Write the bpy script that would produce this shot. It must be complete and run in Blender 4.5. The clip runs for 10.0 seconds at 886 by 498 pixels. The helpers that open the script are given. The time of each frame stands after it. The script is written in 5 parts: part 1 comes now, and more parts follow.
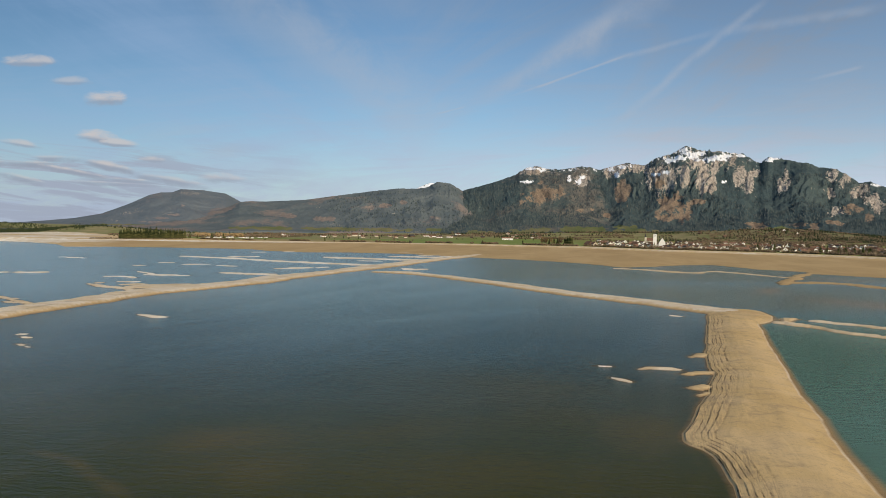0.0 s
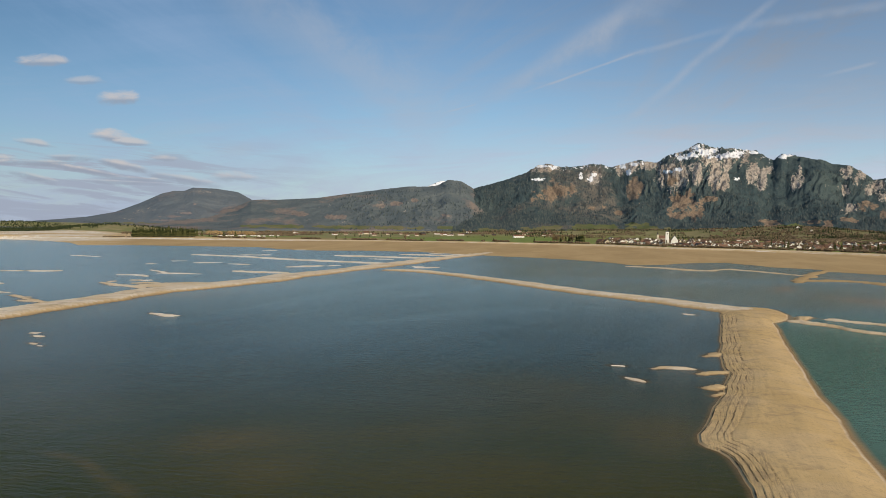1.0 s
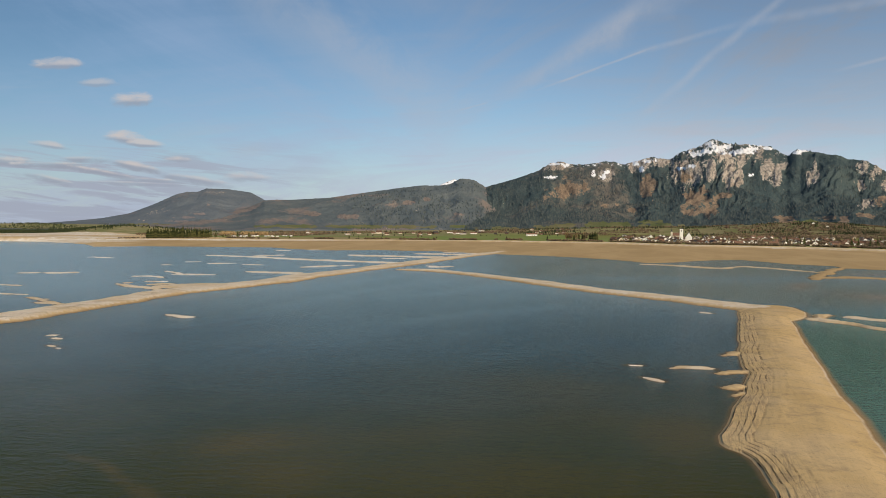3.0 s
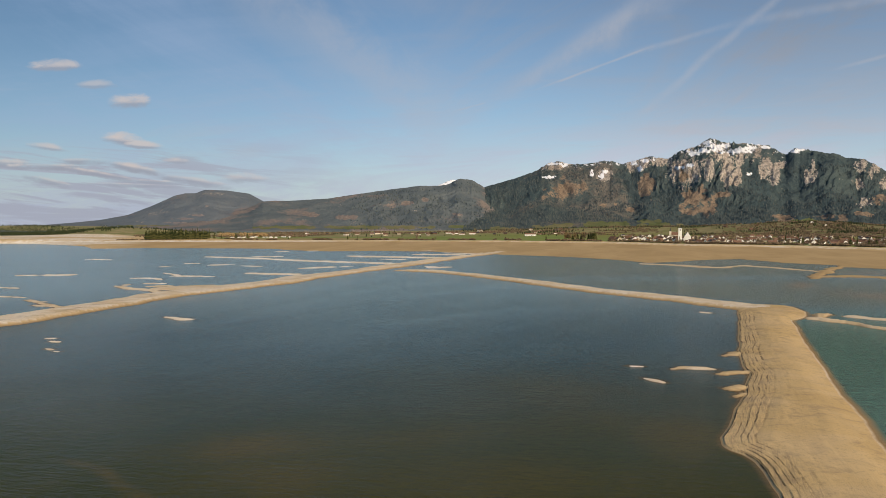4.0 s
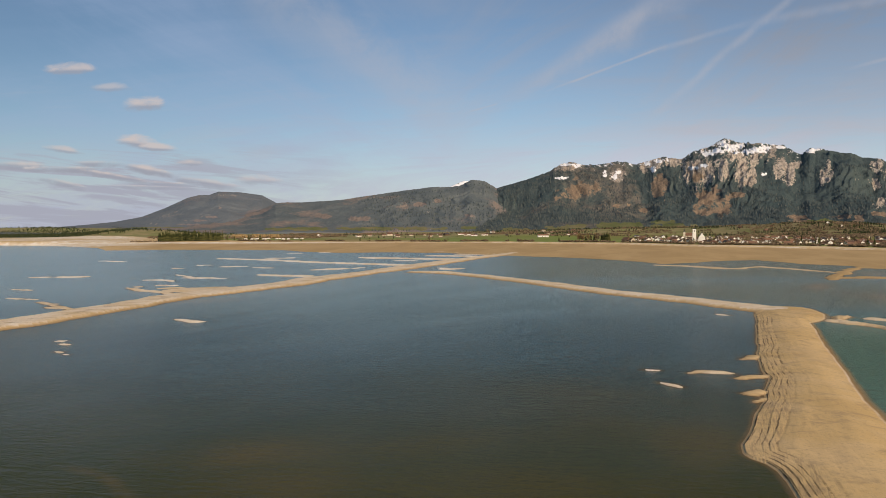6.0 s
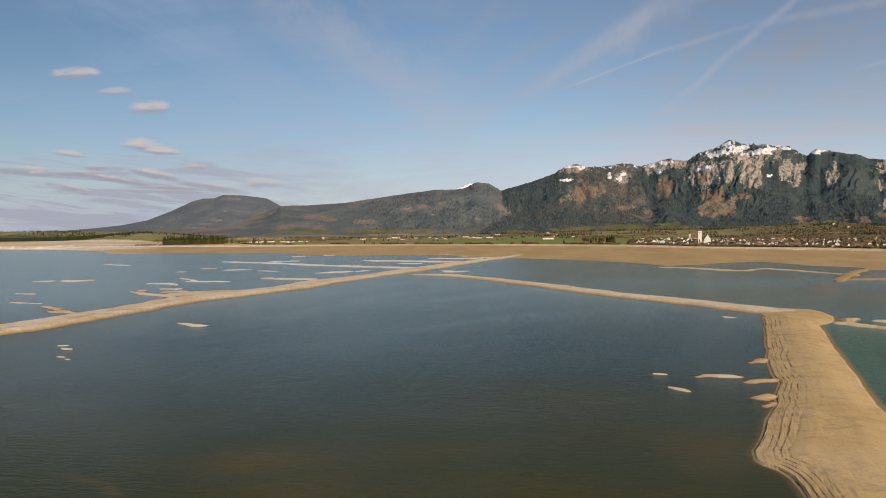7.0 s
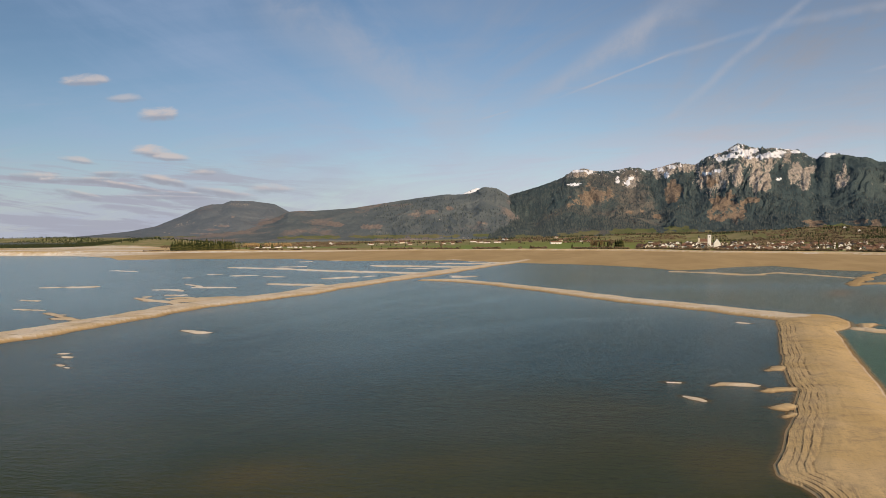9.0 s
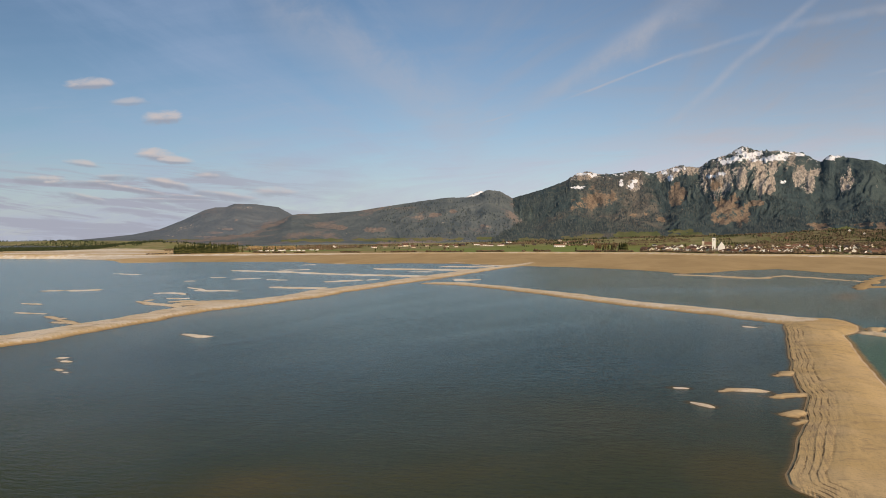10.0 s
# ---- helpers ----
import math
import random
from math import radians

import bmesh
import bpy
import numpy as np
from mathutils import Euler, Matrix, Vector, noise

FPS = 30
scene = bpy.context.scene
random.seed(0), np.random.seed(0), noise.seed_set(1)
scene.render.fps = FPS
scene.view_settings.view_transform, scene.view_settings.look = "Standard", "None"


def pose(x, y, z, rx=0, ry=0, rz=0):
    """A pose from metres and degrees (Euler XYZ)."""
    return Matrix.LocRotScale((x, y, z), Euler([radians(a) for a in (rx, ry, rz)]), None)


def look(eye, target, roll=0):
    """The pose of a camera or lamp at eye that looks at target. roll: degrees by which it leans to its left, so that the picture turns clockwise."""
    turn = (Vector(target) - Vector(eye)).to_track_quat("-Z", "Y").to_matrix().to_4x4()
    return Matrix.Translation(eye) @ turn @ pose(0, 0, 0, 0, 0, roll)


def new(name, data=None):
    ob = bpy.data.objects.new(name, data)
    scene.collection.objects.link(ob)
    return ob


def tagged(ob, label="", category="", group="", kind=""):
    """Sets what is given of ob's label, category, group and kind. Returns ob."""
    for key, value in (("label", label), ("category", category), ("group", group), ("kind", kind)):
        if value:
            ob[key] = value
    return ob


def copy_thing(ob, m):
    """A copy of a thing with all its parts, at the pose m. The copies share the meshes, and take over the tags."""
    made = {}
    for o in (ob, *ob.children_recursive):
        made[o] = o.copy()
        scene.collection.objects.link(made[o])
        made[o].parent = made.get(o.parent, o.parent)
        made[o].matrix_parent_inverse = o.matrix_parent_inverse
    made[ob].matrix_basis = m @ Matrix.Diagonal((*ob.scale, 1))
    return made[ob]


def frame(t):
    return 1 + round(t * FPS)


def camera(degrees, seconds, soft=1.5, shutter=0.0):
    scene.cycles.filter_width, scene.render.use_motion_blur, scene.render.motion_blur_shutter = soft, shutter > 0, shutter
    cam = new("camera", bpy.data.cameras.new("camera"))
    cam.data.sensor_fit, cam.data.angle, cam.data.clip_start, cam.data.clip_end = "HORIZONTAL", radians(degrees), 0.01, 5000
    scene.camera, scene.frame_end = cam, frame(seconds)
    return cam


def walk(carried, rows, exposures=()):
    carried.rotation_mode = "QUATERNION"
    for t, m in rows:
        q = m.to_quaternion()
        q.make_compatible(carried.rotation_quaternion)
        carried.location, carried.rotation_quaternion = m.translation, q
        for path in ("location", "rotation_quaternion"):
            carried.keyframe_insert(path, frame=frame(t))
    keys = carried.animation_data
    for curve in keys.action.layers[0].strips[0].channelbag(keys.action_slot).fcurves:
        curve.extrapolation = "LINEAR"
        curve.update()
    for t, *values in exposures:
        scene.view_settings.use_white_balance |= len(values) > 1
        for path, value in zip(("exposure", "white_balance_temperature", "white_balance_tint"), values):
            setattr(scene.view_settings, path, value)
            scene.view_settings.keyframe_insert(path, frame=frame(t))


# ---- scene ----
cam = camera(60.0, 10.0, soft=0.6)
PATH = [
    (0, (-0.426, -0.153, 48.039), (-0.301, 1.843, 47.981), 0.8),
    (0.5, (-0.367, 0.932, 48.107), (-0.257, 2.928, 48.045), 0.7),
    (1, (-0.422, 1.743, 48.229), (-0.326, 3.74, 48.165), 0.7),
    (1.5, (-0.531, 2.142, 48.363), (-0.447, 4.139, 48.297), 0.6),
    (2, (-0.829, 2.289, 48.474), (-0.757, 4.287, 48.406), 0.5),
    (2.5, (-1.169, 2.363, 48.564), (-1.105, 4.361, 48.496), 0.4),
    (4, (-1.681, 3.706, 49.04), (-1.614, 5.704, 48.973), 0.0),
    (4.5, (-1.66, 4.397, 49.074), (-1.601, 6.395, 49.005), -0.0),
    (5, (-1.594, 5.286, 49.101), (-1.544, 7.284, 49.032), -0.1),
    (5.5, (-1.457, 6.484, 49.094), (-1.415, 8.482, 49.027), -0.1),
    (7, (-1.035, 10.875, 49.063), (-1.013, 12.874, 49.006), -0.3),
    (7.5, (-0.95, 12.404, 49.018), (-0.933, 14.403, 48.964), -0.4),
    (8, (-0.884, 14.136, 48.996), (-0.874, 16.135, 48.944), -0.4),
    (8.5, (-0.8, 15.9, 48.976), (-0.793, 17.9, 48.927), -0.5),
    (9, (-0.58, 17.723, 48.946), (-0.578, 19.723, 48.902), -0.5),
    (9.5, (-0.519, 19.622, 48.935), (-0.522, 21.622, 48.895), -0.5),
    (10, (-0.402, 21.521, 48.902), (-0.409, 23.521, 48.866), -0.5),
]
# the film's white balance drifts warmer in its first half
BALANCE = [(0, 0, 6440, 8.7), (2.5, 0, 6620, 10), (4, 0, 6860, 12.7), (5, 0, 7070, 15.8), (10, 0, 7040, 15.4)]
walk(cam, [(t, look(eye, target, roll)) for t, eye, target, roll in PATH], BALANCE)

# ---- light ----
SUN_AZ, SUN_EL = radians(152), radians(28)      # azimuth from +y towards +x: behind and to the right of the camera


def nd(nt, kind, **props):
    n = nt.nodes.new(kind)
    for k, v in props.items():
        if k == "op":
            n.operation = v
        elif k == "blend":
            n.blend_type = v
        elif k == "dtype":
            n.data_type = v
        elif k == "attr":
            n.attribute_name = v
        elif k == "features":
            n.feature = v
    return n


def put(nt, sock, value):
    if isinstance(value, bpy.types.NodeSocket):
        nt.links.new(value, sock)
    elif value is not None:
        sock.default_value = value


def mth(nt, op, a, b=None, c=None, clamp=False):
    n = nd(nt, "ShaderNodeMath", op=op)
    n.use_clamp = clamp
    for i, v in enumerate((a, b, c)):
        put(nt, n.inputs[i], v)
    return n.outputs[0]


def step(nt, x, lo, hi, a=0.0, b=1.0):
    n = nt.nodes.new("ShaderNodeMapRange")
    n.interpolation_type = "SMOOTHSTEP"
    for i, v in enumerate((x, lo, hi, a, b)):
        put(nt, n.inputs[i], v)
    return n.outputs[0]


def mix(nt, f, a, b, blend="MIX"):
    n = nd(nt, "ShaderNodeMix", dtype="RGBA", blend=blend)
    n.clamp_factor = True
    put(nt, n.inputs[0], f)
    for i, v in ((6, a), (7, b)):
        put(nt, n.inputs[i], (*v, 1.0) if isinstance(v, tuple) else v)
    return n.outputs[2]


def tex(nt, where, scale, detail=4.0, rough=0.55, distort=0.0):
    n = nt.nodes.new("ShaderNodeTexNoise")
    put(nt, n.inputs["Vector"], where)
    put(nt, n.inputs["Scale"], scale)
    put(nt, n.inputs["Detail"], detail)
    put(nt, n.inputs["Roughness"], rough)
    put(nt, n.inputs["Distortion"], distort)
    return n.outputs[0]


def stretched(nt, where, s, turn=0.0):
    if turn:
        r = nt.nodes.new("ShaderNodeMapping")
        put(nt, r.inputs["Vector"], where)
        r.inputs["Rotation"].default_value = (0, 0, turn)
        where = r.outputs[0]
    n = nt.nodes.new("ShaderNodeMapping")
    put(nt, n.inputs["Vector"], where)
    n.inputs["Scale"].default_value = s
    return n.outputs[0]


def make_world():
    w = bpy.data.worlds.new("sky")
    scene.world = w
    w.use_nodes = True
    nt = w.node_tree
    nt.nodes.clear()
    out, bg = nt.nodes.new("ShaderNodeOutputWorld"), nt.nodes.new("ShaderNodeBackground")
    geo = nt.nodes.new("ShaderNodeTexCoord")
    sep = nt.nodes.new("ShaderNodeSeparateXYZ")
    nt.links.new(geo.outputs["Generated"], sep.inputs[0])
    X, Y, Z = sep.outputs
    zc = mth(nt, "MAXIMUM", Z, 0.0015)
    comb = nt.nodes.new("ShaderNodeCombineXYZ")
    for i, v in enumerate((X, Y, zc)):
        put(nt, comb.inputs[i], v)
    sky = nt.nodes.new("ShaderNodeTexSky")
    sky.sky_type, sky.sun_disc = "NISHITA", False
    sky.sun_elevation, sky.sun_rotation = SUN_EL, -SUN_AZ
    sky.altitude, sky.air_density, sky.dust_density, sky.ozone_density = 800, 1.0, 0.35, 2.2
    nt.links.new(comb.outputs[0], sky.inputs[0])
    # clouds lie on a far level sheet, seen by slope: east-west over depth, height over depth
    yy = mth(nt, "MAXIMUM", Y, 0.05)
    U, V = mth(nt, "DIVIDE", X, yy), mth(nt, "DIVIDE", zc, yy)
    front = step(nt, Y, 0.05, 0.35)
    uv = nt.nodes.new("ShaderNodeCombineXYZ")
    put(nt, uv.inputs[0], U)
    put(nt, uv.inputs[1], V)
    uv = uv.outputs[0]
    puff = tex(nt, stretched(nt, uv, (24, 55, 1)), 1.0, 5.0, 0.58, 0.3)
    puff = mth(nt, "SUBTRACT", puff, 0.5)
    cover, crown = None, None
    for u0, v0, a, b, k, slope in CLOUDS:
        du = mth(nt, "DIVIDE", mth(nt, "SUBTRACT", U, u0), a)
        dv = mth(nt, "DIVIDE", mth(nt, "SUBTRACT", mth(nt, "MULTIPLY_ADD", mth(nt, "SUBTRACT", U, u0), -slope, V), v0), b)
        # flat base: the lower half is squeezed
        dv = mth(nt, "MULTIPLY", dv, step(nt, dv, -0.25, 0.25, 1.25, 0.85))
        q = mth(nt, "SUBTRACT", 1.0, mth(nt, "ADD", mth(nt, "MULTIPLY", du, du), mth(nt, "MULTIPLY", dv, dv)))
        q = mth(nt, "MULTIPLY_ADD", puff, 3.0, q)
        q = step(nt, q, -0.1, 1.1, 0.0, k)
        thin = a > 0.038 and b < 0.0075
        top = mth(nt, "MULTIPLY", q, step(nt, dv, -0.05 if thin else -0.55, 0.9 if thin else 0.5))
        cover = q if cover is None else mth(nt, "MAXIMUM", cover, q)
        crown = top if crown is None else mth(nt, "MAXIMUM", crown, top)
    # low banded stratus towards the left horizon
    slant = nt.nodes.new("ShaderNodeCombineXYZ")
    put(nt, slant.inputs[0], U)
    put(nt, slant.inputs[1], mth(nt, "MULTIPLY_ADD", U, 0.10, V))
    slant = slant.outputs[0]
    bands = tex(nt, stretched(nt, slant, (6.0, 75, 1)), 1.0, 6.0, 0.6, 0.6)
    where = mth(nt, "MULTIPLY", step(nt, U, -0.05, -0.36), step(nt, V, 0.115, 0.07))
    bands = mth(nt, "MULTIPLY", step(nt, bands, 0.46, 0.60), where)
    # cirrus veil and condensation trails
    fan = step(nt, U, -0.10, 0.10)
    veil = mth(nt, "ADD", mth(nt, "MULTIPLY", tex(nt, stretched(nt, uv, (1.8, 7.0, 1), -0.55), 1.0, 7.0, 0.64, 0.8), fan),
               mth(nt, "MULTIPLY", tex(nt, stretched(nt, uv, (1.8, 6.0, 1), 0.62), 1.0, 7.0, 0.64, 0.8), mth(nt, "SUBTRACT", 1.0, fan)))
    veil2 = tex(nt, stretched(nt, uv, (2.4, 16.0, 1), -0.06), 1.0, 6.0, 0.62, 0.6)
    veil = mth(nt, "ADD", step(nt, veil, 0.38, 0.72, 0.0, 0.5), step(nt, veil2, 0.38, 0.8, 0.0, 0.35))
    veil = mth(nt, "MULTIPLY", veil, step(nt, U, -0.6, 0.15, 0.5, 1.0))
    ragged = tex(nt, uv, 14.0, 5.0, 0.65, 0.4)
    lines = 0.0
    for u0, v0, u1, v1, w0, k in TRAILS:
        L = math.hypot(u1 - u0, v1 - v0)
        c, s = (u1 - u0) / L, (v1 - v0) / L
        a, b = mth(nt, "SUBTRACT", U, u0), mth(nt, "SUBTRACT", V, v0)
        along = mth(nt, "ADD", mth(nt, "MULTIPLY", a, c), mth(nt, "MULTIPLY", b, s))
        off = mth(nt, "SUBTRACT", mth(nt, "MULTIPLY", b, c), mth(nt, "MULTIPLY", a, s))
        off = mth(nt, "ABSOLUTE", mth(nt, "MULTIPLY_ADD", mth(nt, "SUBTRACT", ragged, 0.5), w0 * 1.2, off))
        m = mth(nt, "MULTIPLY", step(nt, off, w0, 0.0), mth(nt, "MULTIPLY", step(nt, along, -0.02, L * 0.25), step(nt, along, L * 1.05, L * 0.8)))
        m = mth(nt, "MULTIPLY", m, step(nt, ragged, 0.25, 0.65, 0.35, 1.0))
        lines = mth(nt, "MULTIPLY_ADD", m, k * 0.75, lines)
    haze = mth(nt, "MULTIPLY", step(nt, V, 0.26, 0.0, 0.0, 0.6), step(nt, U, -0.3, 0.5, 0.55, 1.0))
    haze = mth(nt, "ADD", haze, mth(nt, "MULTIPLY", step(nt, V, 0.07, 0.0, 0.0, 0.45), step(nt, U, 0.0, -0.35)))
    wisps = tex(nt, stretched(nt, uv, (5.0, 34.0, 1), -0.10), 1.0, 7.0, 0.66, 0.8)
    haze = mth(nt, "MULTIPLY", haze, step(nt, wisps, 0.32, 0.68, 0.45, 1.5))
    veil = mth(nt, "ADD", veil, mth(nt, "ADD", haze, step(nt, U, 0.0, 0.5, 0.0, 0.22)))
    veil = mth(nt, "MULTIPLY", mth(nt, "MINIMUM", veil, 0.9), front)
    low = mth(nt, "MULTIPLY", mth(nt, "MULTIPLY", mth(nt, "MULTIPLY", step(nt, V, 0.15, 0.0, 0.0, 0.5), step(nt, wisps, 0.3, 0.7, 0.75, 1.25)), step(nt, U, 0.1, 0.5, 1.0, 0.5)), front)
    cover = mth(nt, "MULTIPLY", cover, front)
    clear = mix(nt, 1.0, sky.outputs[0], mix(nt, step(nt, U, -0.1, 0.55), (0.90, 1.06, 1.11), (0.75, 0.85, 0.895)), "MULTIPLY")
    grey = nt.nodes.new("ShaderNodeRGBToBW")
    nt.links.new(clear, grey.inputs[0])
    east_veil = mix(nt, 1.0, EAST_TINT, grey.outputs[0], "MULTIPLY")
    col = mix(nt, low, mix(nt, veil, clear, mix(nt, step(nt, U, -0.45, 0.45), VEIL, east_veil)), LOWSKY)
    col = mix(nt, mth(nt, "MULTIPLY", lines, front), col, TRAIL)
    wisp = mth(nt, "MULTIPLY", step(nt, tex(nt, stretched(nt, uv, (3.2, 30.0, 1), -0.05), 1.0, 7.0, 0.68, 0.9), 0.50, 0.72, 0.0, 0.34), mth(nt, "MULTIPLY", step(nt, V, 0.24, 0.10), front))
    col = mix(nt, mth(nt, "MULTIPLY", wisp, step(nt, U, -0.25, 0.1, 0.6, 1.0)), col, TRAIL)
    lit = mth(nt, "DIVIDE", crown, mth(nt, "MAXIMUM", cover, 0.02))
    lit = step(nt, mth(nt, "MULTIPLY_ADD", puff, 1.2, lit), 0.1, 0.95)
    col = mix(nt, mth(nt, "MULTIPLY", mth(nt, "MULTIPLY", bands, 0.9), front), col, STRATUS)
    col = mix(nt, cover, col, mix(nt, lit, CLOUD_DARK, CLOUD_LIT))
    nt.links.new(col, bg.inputs[0])
    bg.inputs[1].default_value = SKY
    nt.links.new(bg.outputs[0], out.inputs[0])


SKY = 0.083
TRAIL = (5.3, 5.6, 6.3)
LOWSKY = (5.6, 5.85, 6.75)
EAST_TINT = (0.87, 0.99, 1.20)
VEIL, STRATUS = (3.7, 5.2, 7.7), (4.25, 4.75, 5.95)
CLOUD_DARK, CLOUD_LIT = (3.7, 4.15, 5.1), (6.9, 6.5, 6.5)
# centre (across, up), half width, half height, thickness, slope
CLOUDS = [(-0.4635, 0.1994, 0.034, 0.0085, 0.75, 0.04), (-0.4069, 0.1761, 0.033, 0.0065, 0.5, 0.0), (-0.368, 0.1544, 0.029, 0.0115, 0.85, 0.05), (-0.474, 0.097, 0.03, 0.0055, 0.7, -0.12),
          (-0.381, 0.106, 0.028, 0.0095, 0.95, -0.1), (-0.352, 0.0995, 0.032, 0.006, 0.8, -0.08), (-0.3105, 0.0793, 0.02, 0.0055, 0.8, 0.0), (-0.42, 0.0775, 0.045, 0.0058, 0.85, -0.02),
          (-0.365, 0.069, 0.06, 0.0068, 0.9, -0.19), (-0.29, 0.0525, 0.062, 0.0072, 0.75, -0.16), (-0.475, 0.0708, 0.055, 0.0058, 0.9, 0.0), (-0.4, 0.0605, 0.062, 0.0052, 0.85, -0.18),
          (-0.345, 0.0525, 0.055, 0.004, 0.7, -0.05), (-0.47, 0.0515, 0.04, 0.0062, 0.8, -0.24), (-0.36, 0.0478, 0.08, 0.0036, 0.6, -0.03), (-0.2276, 0.0571, 0.032, 0.0085, 0.65, 0.0),
          (-0.53, 0.075, 0.05, 0.007, 0.7, -0.05)]
# from (across, up) to (across, up), half width, thickness
TRAILS = [(0.156, 0.174, 0.31, 0.232, 0.0026, 0.7), (0.27, 0.219, 0.42, 0.262, 0.006, 0.4), (0.40, 0.258, 0.66, 0.305, 0.010, 0.34), (0.285, 0.134, 0.385, 0.222, 0.009, 0.42), (0.36, 0.203, 0.49, 0.308, 0.008, 0.5),
          (0.115, 0.168, 0.30, 0.290, 0.018, 0.40), (0.18, 0.20, 0.42, 0.375, 0.036, 0.38), (0.08, 0.11, -0.26, 0.325, 0.060, 0.42), (0.055, 0.147, 0.09, 0.157, 0.002, 0.4), (0.556, 0.204, 0.625, 0.224, 0.004, 0.4)]
make_world()
sun = new("sun", bpy.data.lights.new("sun", "SUN"))
sun.data.energy, sun.data.angle, sun.data.color = 4.1, radians(0.53), (1.0, 0.85, 0.66)
sun.matrix_world = look((math.sin(SUN_AZ) * 100, math.cos(SUN_AZ) * 100, math.tan(SUN_EL) * 100 + 60), (0, 0, 60))


# ---- materials ----
def material(name, rough=0.8, spec=0.3):
    m = bpy.data.materials.new(name)
    m.use_nodes = True
    nt = m.node_tree
    b = nt.nodes["Principled BSDF"]
    b.inputs["Roughness"].default_value = rough
    b.inputs["Specular IOR Level"].default_value = spec
    return m, nt, b


def place(nt):
    return nt.nodes.new("ShaderNodeNewGeometry").outputs["Position"]


def attr(nt, name):
    return nd(nt, "ShaderNodeAttribute", attr=name).outputs["Fac"]


def bump(nt, b, height, strength, distance):
    n = nt.nodes.new("ShaderNodeBump")
    n.inputs["Strength"].default_value, n.inputs["Distance"].default_value = strength, distance
    nt.links.new(height, n.inputs["Height"])
    nt.links.new(n.outputs[0], b.inputs["Normal"])


def ground_material():
    m, nt, b = material("shore_ground", 0.95, 0.15)
    P = place(nt)
    z = nt.nodes.new("ShaderNodeSeparateXYZ")
    nt.links.new(P, z.inputs[0])
    z = z.outputs[2]
    n1, n2, n3 = tex(nt, P, 0.02, 6), tex(nt, stretched(nt, P, (0.24, 0.03, 0.2), 0.36), 1.0, 6, 0.65, 0.5), tex(nt, stretched(nt, P, (1.6, 0.55, 1.0), 0.36), 1.0, 5, 0.7, 0.4)
    sand = mix(nt, step(nt, n1, 0.35, 0.65), (0.56, 0.386, 0.168), (0.655, 0.466, 0.220))
    sand = mix(nt, step(nt, n2, 0.38, 0.7, 0.0, 0.22), sand, (0.39, 0.275, 0.135))
    sand = mix(nt, step(nt, n3, 0.4, 0.75, 0.0, 0.15), sand, (0.66, 0.52, 0.30))
    pale = mth(nt, "MULTIPLY", attr(nt, "pale"), step(nt, tex(nt, P, 0.05, 5, 0.65, 0.5), 0.36, 0.62, 0.55, 1.15))
    sand = mix(nt, pale, sand, mix(nt, step(nt, n2, 0.3, 0.7), (0.76, 0.69, 0.56), (0.88, 0.83, 0.73)))
    n4 = tex(nt, stretched(nt, P, (0.17, 0.012, 0.05), 0.36), 1.0, 6, 0.68, 0.6)
    sand = mix(nt, mth(nt, "MULTIPLY", step(nt, n4, 0.46, 0.70, 0.0, 0.2), mth(nt, "SUBTRACT", 1.0, pale, clamp=True)), sand, (0.35, 0.255, 0.135))
    patch = tex(nt, P, 0.13, 6, 0.68, 0.8)
    sand = mix(nt, mth(nt, "MULTIPLY", step(nt, patch, 0.47, 0.66, 0.0, 0.55), mth(nt, "SUBTRACT", 1.0, pale, clamp=True)), sand, (0.33, 0.238, 0.138))
    grit = tex(nt, P, 1.1, 6, 0.75)
    broad = tex(nt, P, 0.045, 5, 0.6, 0.6)
    sand = mix(nt, mth(nt, "MULTIPLY", step(nt, broad, 0.42, 0.62, 0.0, 0.3), mth(nt, "SUBTRACT", 1.0, pale, clamp=True)), sand, (0.66, 0.50, 0.30))
    sand = mix(nt, step(nt, grit, 0.50, 0.68, 0.0, 0.45), sand, (0.31, 0.225, 0.135))
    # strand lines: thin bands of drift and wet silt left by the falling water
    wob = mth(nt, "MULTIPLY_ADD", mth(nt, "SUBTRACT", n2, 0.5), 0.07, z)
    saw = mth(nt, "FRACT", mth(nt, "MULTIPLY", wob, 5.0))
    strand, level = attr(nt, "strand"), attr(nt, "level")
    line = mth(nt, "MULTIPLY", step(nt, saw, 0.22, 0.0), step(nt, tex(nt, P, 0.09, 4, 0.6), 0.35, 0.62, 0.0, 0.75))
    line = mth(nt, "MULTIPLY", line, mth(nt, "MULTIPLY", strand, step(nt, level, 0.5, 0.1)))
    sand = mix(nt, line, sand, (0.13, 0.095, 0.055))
    fine = tex(nt, P, 0.5, 5, 0.65)
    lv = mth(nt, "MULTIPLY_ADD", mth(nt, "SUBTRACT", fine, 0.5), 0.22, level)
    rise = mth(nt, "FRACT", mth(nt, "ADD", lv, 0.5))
    # dark lines: the shade on the step faces, painted into the sand colour
    scarp_shade = mth(nt, "MULTIPLY", step(nt, mth(nt, "ABSOLUTE", mth(nt, "SUBTRACT", rise, 0.56)), 0.17, 0.04), mth(nt, "MULTIPLY", strand, step(nt, lv, 0.2, 0.5)))
    scarp_shade = mth(nt, "MULTIPLY", scarp_shade, step(nt, tex(nt, P, 0.11, 5, 0.7), 0.42, 0.60, 0.0, 0.8))
